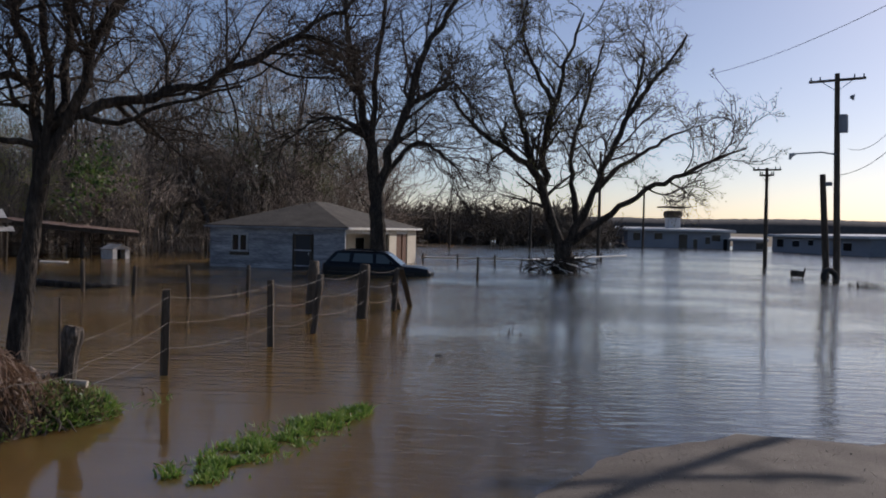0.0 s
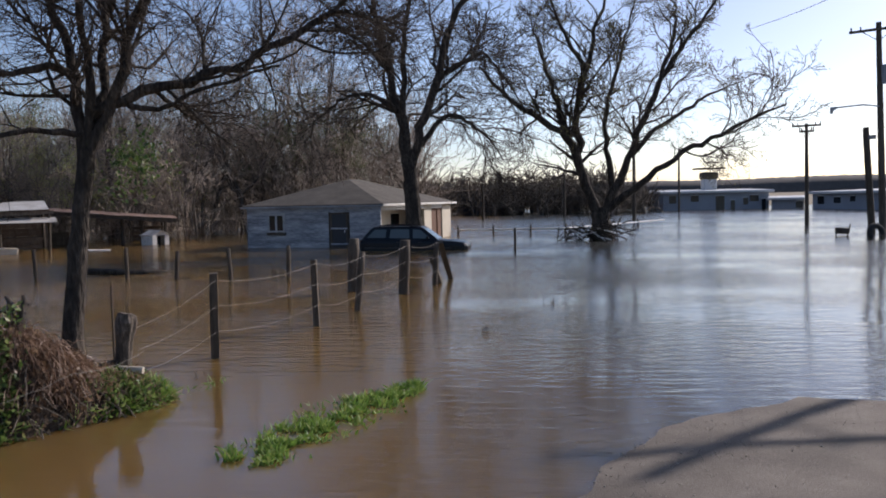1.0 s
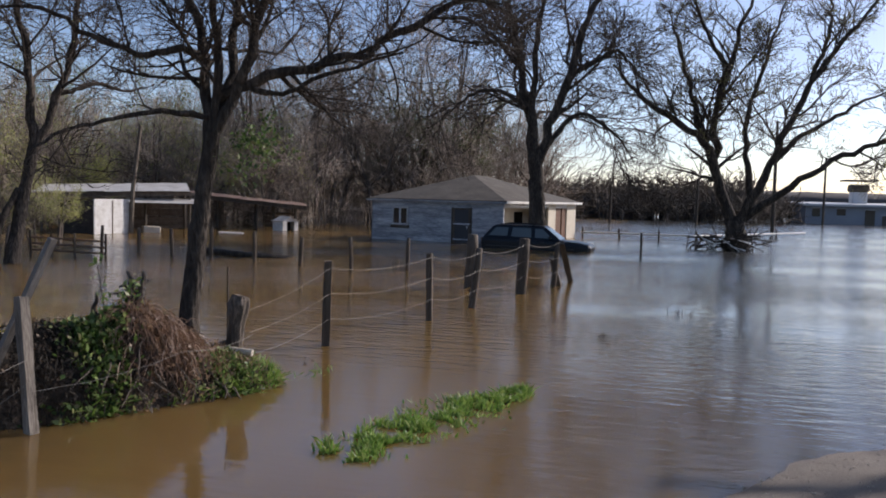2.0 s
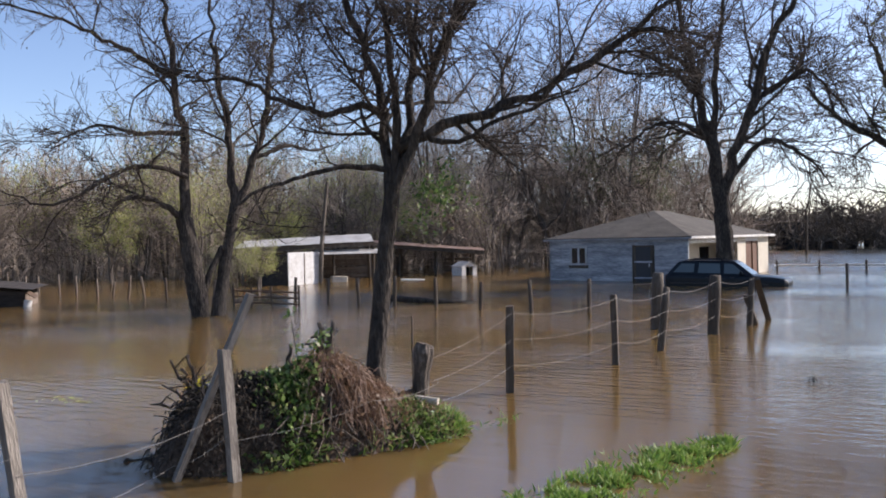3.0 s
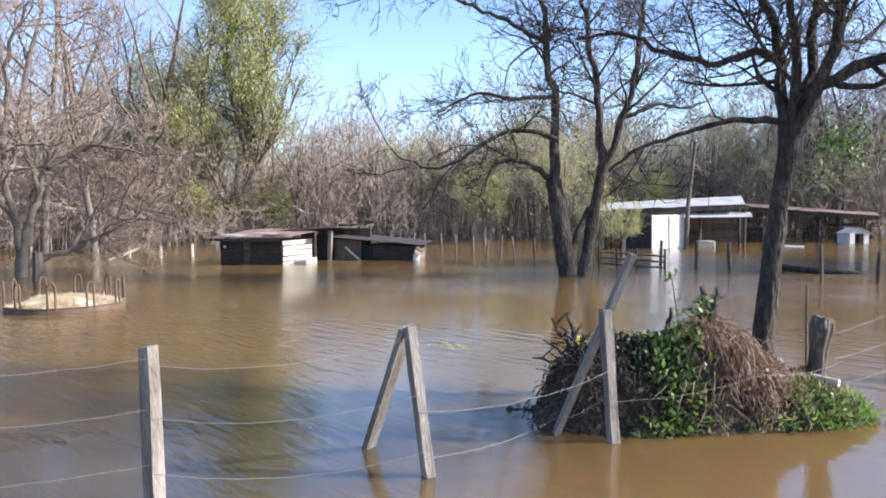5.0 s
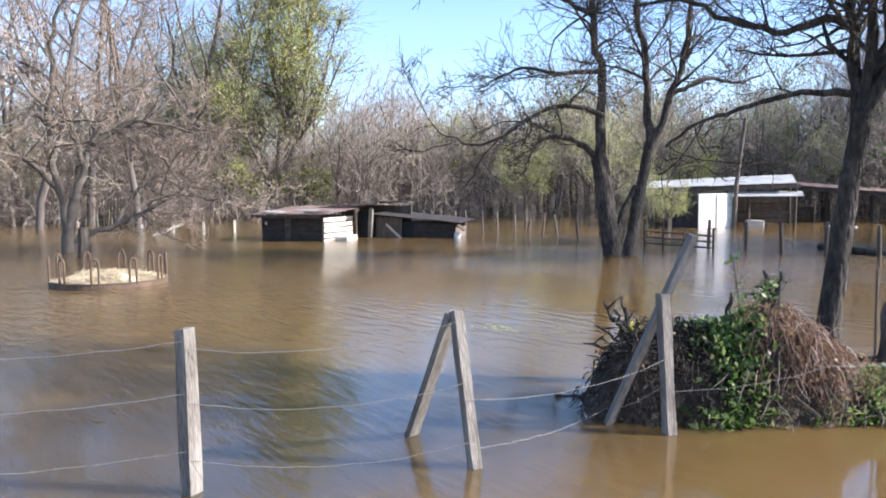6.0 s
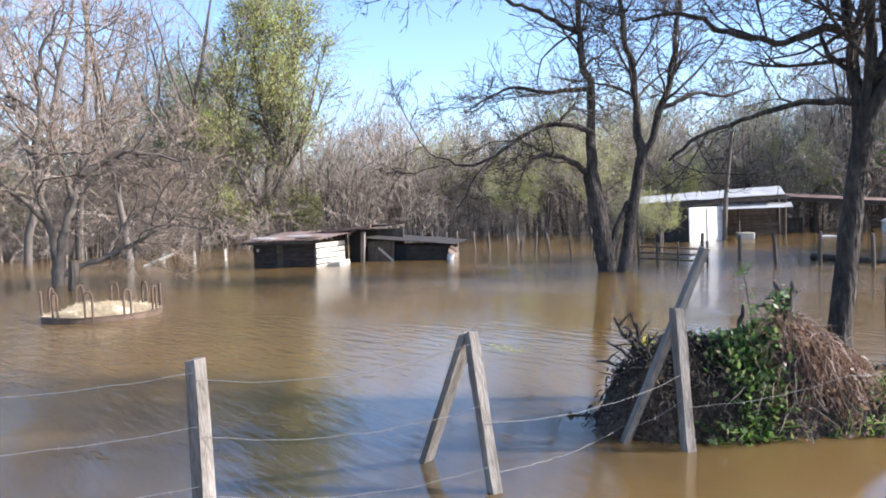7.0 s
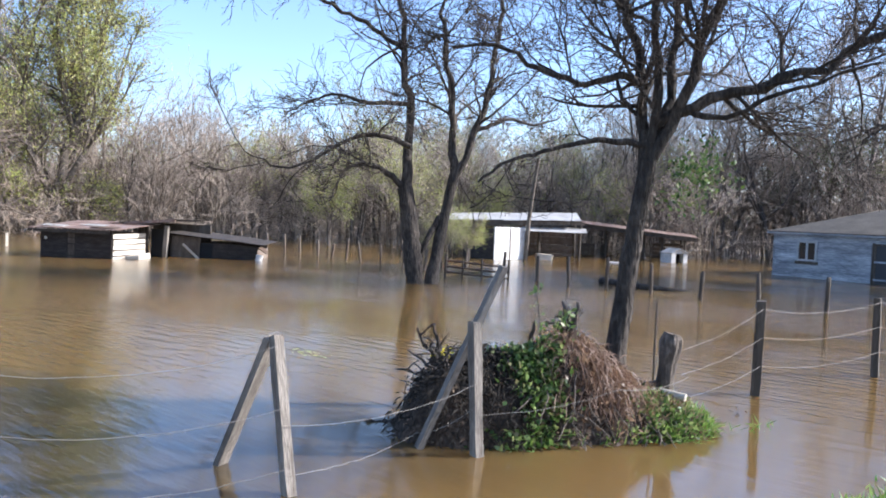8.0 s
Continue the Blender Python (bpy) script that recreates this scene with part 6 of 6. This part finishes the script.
def snag(base, tops, r, label, seed, twigs=3):
    """A dead branch sticking up, with a few broken twigs."""
    rng = np.random.default_rng(seed)
    sn = thing("dead_branch", pose(0, 0, 0), label, "branch", "dead branches on the mound")
    for top in tops:
        bm = bmesh.new()
        a, b = Vector(base), Vector(top)
        n = 6
        pts = [a.lerp(b, i / n) + Vector((rng.normal(), rng.normal(), rng.normal())) * 0.015 * (i > 0) for i in range(n + 1)]
        tube(bm, pts, [r * (1 - 0.6 * i / n) for i in range(n + 1)], 7)
        stem = part("stem", bm, BARK, sn, smooth=True)
        for k in range(twigs):
            p = pts[2 + k % 4]
            d = Vector((rng.normal(), rng.normal(), abs(rng.normal()) * 0.8)).normalized() * rng.uniform(0.08, 0.22)
            part("twig", tube(bmesh.new(), [p, p + d * 0.5 + Vector((0, 0, 0.01)), p + d], [r * 0.4, r * 0.3, r * 0.2], 5), BARK, stem)
    return sn


snag(mound_point(-0.15, 0.05, -0.05), [(-4.21, 6.92, 1.2), (-4.34, 6.84, 1.21)], 0.05, "thick broken dead branch sticking up from the mound", 1)
snag(mound_point(-0.55, 0.1, -0.05), [(-4.45, 6.52, 1.01)], 0.04, "broken dead branch sticking up from the mound", 2, 1)
snag(mound_point(-1.35, 0.1, -0.05), [(-5.19, 5.65, 0.95), (-5.06, 5.77, 1.0), (-5.05, 5.65, 0.89)], 0.028, "bundle of thin dead branches at the mound's end", 3, 5)
snag(mound_point(-1.4, -0.2, -0.02), [(-5.09, 5.33, 0.63), (-5.02, 5.4, 0.44), (-5.17, 5.53, 0.75), (-4.9, 5.78, 0.81)], 0.02, "bundle of thin dead branches at the mound's end", 4, 6)

# leafy vine climbing the broken branch
rngv = np.random.default_rng(9)
vine_pts = np.array([[*Vector((-4.35, 6.54, 0.8)).lerp(Vector((-4.24, 6.79, 1.09)), t)] for t in np.linspace(0, 1, 12)])
sprig_pts = np.array([[*Vector((-4.34, 6.48, 0.81)).lerp(Vector((-4.4, 6.44, 1.32)), t)] for t in np.linspace(0, 1, 8)])
vine = thing("climbing_vine", pose(0, 0, 0), "green leafy vine climbing a broken branch on the mound", "vine")
part("stem", tube(bmesh.new(), [tuple(p) for p in vine_pts], 0.008, 5), BARK, vine)
part("stem", tube(bmesh.new(), [tuple(p) for p in sprig_pts], 0.005, 5), BARK, vine)
part("leaves", leaf_cloud(rngv, vine_pts, 75, 0.05, 0.034, LEAF_VINE, "leaves"), None, vine)
part("leaves", leaf_cloud(rngv, sprig_pts, 45, 0.03, 0.028, LEAF_VINE, "leaves"), None, vine)
flowers = leaf_cloud(rngv, np.array([[-4.95, 5.74, 0.73]]), 28, 0.05, 0.018, plain("yellow_petals", (0.65, 0.55, 0.03), 0.6), "flower_tuft")
tagged(part("flower_tuft", flowers, None), "small tuft of yellow flowers by the mound", "flowers", kind="stuff")


def stump():
    b = Vector((-3.68, 7.72, -0.2))
    st = thing("stump", pose(b.x, b.y, b.z, 0, 1, 0), "knobbly broken grey stump at the mound's end", "stump")
    bm = bmesh.new()
    sides, levels, rings = 20, 26, []
    for i in range(levels):
        f = i / (levels - 1)
        z = 1.1 * f
        r = 0.088 * float(np.interp(f, (0, 0.2, 0.5, 0.72, 0.84, 0.94, 1.0), (1.3, 1.08, 0.98, 0.96, 1.2, 1.22, 0.9)))
        ring = []
        for k in range(sides):
            a = 2 * math.pi * k / sides
            c = Vector((math.cos(a), math.sin(a), 0))
            rr = r * (1 + 0.16 * noise.noise(c * 1.6 + Vector((0, 0, z * 2.2))) + 0.10 * noise.noise(c * 4.5 + Vector((3, 0, z * 5))) + 0.05 * math.sin(9 * a + 2 * z))
            ring.append(bm.verts.new((rr * c.x + 0.07 * f * f, rr * c.y, z + (0.02 * math.cos(a + 2.4) + 0.035 * noise.noise(c * 3.0) if i == levels - 1 else 0))))
        rings.append(ring)
    for a, c in zip(rings, rings[1:]):
        for k in range(sides):
            bm.faces.new((a[k], a[(k + 1) % sides], c[(k + 1) % sides], c[k]))
    heart = bm.verts.new((0.07, 0, 1.11))
    for k in range(sides):
        bm.faces.new((rings[-1][k], rings[-1][(k + 1) % sides], heart))
    part("trunk", bm, BARK_STUMP, st, "pitted bark with a pale broken top")
    part("broken_limb", tube(bmesh.new(), [(-0.05, 0, 0.55), (-0.25, 0.05, 0.5), (-0.45, 0.1, 0.36)], [0.07, 0.05, 0.045], 8), BARK, st)
    return st


stump()
tagged(part("cut_log", cylinder((-3.33, 7.48, 0.34), (-3.58, 7.46, 0.36), 0.04, 10), PALE_BOARD), "short pale cut log beside the stump", "log")
rod = (-3.98, 8.19, 0.0)
tagged(part("steel_stake", cylinder((rod[0], rod[1], -0.5), (rod[0], rod[1], 1.15), 0.013, 8), POST_DARK), "thin dark steel stake standing in the water", "stake")


# ---- grass strip at the road's edge ----
def grass_strip():
    rng = np.random.default_rng(17)
    n = 8000
    t = rng.random(n)
    spine = np.array([(-1.72, 5.5), (-1.42, 6.3), (-1.0, 7.35), (-0.57, 8.15)])
    s = np.linspace(0, 1, 4)
    cx, cy = np.interp(t, s, spine[:, 0]), np.interp(t, s, spine[:, 1])
    wdt = 0.30 * np.sin(np.pi * np.clip(t * 0.92 + 0.06, 0, 1)) ** 0.6
    cl = np.array([noise.noise(Vector((a * 6, 0, 0))) for a in t])
    off = rng.normal(size=n) * wdt * 0.55 * (1 + 0.5 * cl)
    base = np.stack([cx + off * 0.93, cy - off * 0.37, np.full(n, -0.02)], -1)
    clump = np.array([noise.noise(Vector((b[0] * 5, b[1] * 5, 3))) for b in base])
    keep = clump > -0.03
    base, clump = base[keep], clump[keep]
    m = len(base)
    h = 0.042 * (1 + 0.9 * clump[:, None]) * rng.uniform(0.4, 1.5, (m, 1))
    lean = rng.normal(size=(m, 3)) * np.array([0.5, 0.5, 0])
    axis = unit(lean + np.array([0, 0, 1.0]))
    side = unit(np.cross(axis, rng.normal(size=(m, 3))))
    w = 0.007 * rng.uniform(0.6, 1.8, (m, 1))
    tip = base + axis * h * 1.6 + lean * h * 0.4
    mid = base + axis * h * 0.8
    v = np.stack([base - side * w * 0.6, mid - side * w, tip, mid + side * w, base + side * w * 0.6], 1)
    f = np.arange(m * 5).reshape(-1, 5)
    return mesh_np("grass_strip", v.reshape(-1, 3), f, GRASS)


tagged(part("grass_strip", grass_strip(), None), "strip of bright green grass breaking the water beside the road", "grass", kind="stuff")

rng = np.random.default_rng(18)
for c, n, s in (((1.45, 14.9, 0.0), 10, 0.22), ((0.18, 11.81, 0.0), 14, 0.12), ((16.71, 31.29, 0.0), 60, 0.5)):
    bm = bmesh.new()
    for i in range(n):
        x, y = c[0] + rng.normal() * s * 0.8, c[1] + rng.normal() * s * 0.6
        h = s * rng.uniform(0.3, 1.0) * 0.6
        tube(bm, [(x, y, -0.05), (x + rng.normal() * 0.05, y, h * 0.6), (x + rng.normal() * s * 0.3, y, h)], [0.006 + s * 0.01, 0.005 + s * 0.008, 0.003], 4)
    tagged(part("floating_twigs", bm, BARK), "small tuft of dark twigs poking out of the water", "twigs", kind="stuff")

# ---- flotsam by the poles and under the spreading tree ----
tb = (17.36, 35.91, 0.0)
tyre = thing("tyre", pose(tb[0], tb[1], 0.12, 75, 0, 20), "old dark tyre leaning at the pole's foot", "tyre")
bm = bmesh.new()
tube(bm, [(0.36 * math.cos(a), 0.36 * math.sin(a), 0) for a in np.linspace(0, 2 * math.pi, 25)], 0.13, 10, cap=False)
part("tread", bm, RUBBER, tyre)
cart = thing("feed_trough", pose(16.44, 37.19, 0, 0, 0, -23.8), "small dark trough on legs standing in the water", "trough")
part("tub", box((0.62, 0.4, 0.28), (0, 0, 0.22), (0, 4, 0), 0.05), POST_DARK, cart)
part("handle", box((0.06, 0.06, 0.35), (0.3, 0, 0.34), (0, 8, 0), 0.01), POST_DARK, cart)
for x in (-0.25, 0.22):
    for y in (-0.14, 0.14):
        part("leg", box((0.05, 0.05, 0.5), (x, y, -0.1)), POST_DARK, cart)
rng = np.random.default_rng(19)
bx = (5.09, 37.03, 0.15)
heap = thing("brush_heap", pose(bx[0], bx[1], 0), "heap of drift branches and boards at the tree's foot", "brush")
bm = bmesh.new()
for i in range(70):
    a = Vector((rng.normal() * 0.75, rng.normal() * 0.3, rng.uniform(0, 0.6)))
    d = Vector((rng.normal(), rng.normal() * 0.5, rng.normal() * 0.5)).normalized() * rng.uniform(0.3, 0.9)
    tube(bm, [a - d, a + d * 0.2 + Vector((0, 0, 0.06)), a + d], [0.03, 0.026, 0.012], 5)
tagged(part("brushwood", bm, BARK, heap), kind="stuff")
for i in range(6):
    part("board", box((rng.uniform(0.6, 1.2), 0.12, 0.03), (rng.uniform(-0.9, 0.9), -0.4, rng.uniform(0.1, 0.5)), (0, rng.uniform(-50, 50), rng.uniform(-20, 20))), WHITE_WOOD, heap, "pale drift board")
rail = thing("rail_fence", pose(0, 0, 0), "pale single-rail fence line between house and tree", "fence")
ra, rb, rc = Vector((-1.66, 44.69, 0.4)), Vector((4.34, 44.55, 0.4)), Vector((12.47, 56.44, 0.32))
for a, b in ((ra, rb), (rb, rc)):
    part("rail", cylinder((a.x, a.y, 0.3), (b.x, b.y, 0.3), 0.05, 8), WHITE_WOOD, rail)
    for t in (0.02, 0.35, 0.7):
        p = a.lerp(b, t)
        part("post", cylinder((p.x, p.y, -0.5), (p.x, p.y, 0.55), 0.06, 8), POST_DARK, rail)
pp = (1.26, 31.95, 0.0)
tagged(part("marker_post", cylinder((pp[0], pp[1], -0.5), (pp[0], pp[1], 0.85), 0.05, 8), POST_DARK), "thin dark post alone in the water", "post")


# dark thicket and roofs along the far bank
def far_thicket():
    rng = np.random.default_rng(27)
    n = 260
    az = np.radians(rng.uniform(-6, 11, n))
    d = rng.uniform(96, 118, n)
    h = rng.uniform(2.4, 4.6, n) * np.where(np.degrees(az) > 9, 0.6, 1.0)
    p0 = np.stack([np.sin(az) * d, np.cos(az) * d, np.zeros(n)], -1)
    stem = np.stack([p0 + np.stack([rng.normal(size=n) * 0.2 * k, rng.normal(size=n) * 0.2 * k, h * k / 4], -1) for k in range(5)], 1)
    rad = np.linspace(0.1, 0.04, 5)[None] * np.ones((n, 1))
    pts, r = sprout(rng, stem, rad, 9, 0.55, 50, 3, 0.2, 0.05, first=0.0)
    r = np.maximum(r, 0.05)
    p2, r2 = sprout(rng, pts, r, 4, 0.6, 45, 3, 0.2, 0.05)
    r2 = np.maximum(r2, 0.04)
    V, F, off = [], [], 0
    for a in ((stem, rad), (pts, r), (p2, r2)):
        v, f = tubes(*a, 3)
        V.append(v), F.append(f + off)
        off += len(v)
    return mesh_np("far_thicket", np.concatenate(V), np.concatenate(F), BARK_GREY)


tagged(part("far_thicket", far_thicket(), None), "dark leafless thicket along the far bank", "thicket", kind="stuff")
for az, d, w, h in ((0.2, 108, 9, 3.2), (4.8, 112, 7, 3.4)):
    a = radians(az)
    b = thing("far_barn", pose(math.sin(a) * d, math.cos(a) * d, 0, 0, 0, -az), "dark flat-roofed building behind the far bank", "building")
    part("wall", box((w, 6, h + 0.8), (0, 0, h / 2 - 0.4)), TIN_DARK, b)
    part("roof", box((w + 0.6, 6.6, 0.25), (0, 0, h + 0.13), (1.5, 0, 0)), POST_DARK, b)


# loose gravel where the road runs into the water
def gravel():
    rng = np.random.default_rng(31)
    ico = bmesh.new()
    bmesh.ops.create_icosphere(ico, subdivisions=1, radius=1.0)
    base = np.array([[*v.co] for v in ico.verts])
    tri = np.array([[v.index for v in f.verts] for f in ico.faces])
    ico.free()
    V, F = [], []
    while len(V) < 1500:
        a = radians(rng.uniform(60, 150))
        edge = float(np.interp(math.degrees(a), [s[0] for s in SHORE], [s[1] for s in SHORE]))
        d = edge * (1 - abs(rng.normal()) * 0.16)
        x, y = 2.5 + d * math.cos(a), d * math.sin(a)
        r = rng.uniform(0.003, 0.008) * (1.6 if rng.random() < 0.08 else 1)
        p = base * r * np.array([1, rng.uniform(0.7, 1), 0.6]) * (1 + rng.normal(size=(len(base), 1)) * 0.12)
        F.append(tri + len(V) * len(base))
        V.append(p + np.array([x, y, ground_height(x, y) + r * 0.25]))
    return mesh_np("gravel", np.concatenate(V), np.concatenate(F), PEBBLE)


PEBBLE = material("road_gravel", [(0.22, 0.19, 0.155), (0.33, 0.29, 0.24), (0.48, 0.44, 0.38)], 9, 0.85, 0.2)
tagged(part("gravel", gravel(), None), "loose pale gravel along the road's wet edge", "gravel", kind="stuff")


# a few leaves adrift in front of the mound
rng = np.random.default_rng(41)
for c in ((-8.79, 7.54, 0.0), (-8.74, 7.48, 0.0), (-8.71, 7.53, 0.0)):
    p = np.array([[c[0] + rng.normal() * 0.25, c[1] + rng.normal() * 0.1, 0.006] for i in range(14)])
    a = rng.uniform(0, 2 * np.pi, 14)
    s = rng.uniform(0.02, 0.045, 14)[:, None]
    u = np.stack([np.cos(a), np.sin(a), np.zeros(14)], -1) * s
    w = np.stack([-np.sin(a), np.cos(a), np.full(14, 0.15)], -1) * s * 0.5
    v = np.stack([p - u, p + w, p + u, p - w], 1).reshape(-1, 3)
    tagged(part("drifting_leaves", mesh_np("drifting_leaves", v, np.arange(56).reshape(-1, 4), LEAF_SPRING), None), "pale leaves adrift on the brown water", "leaves", kind="stuff")
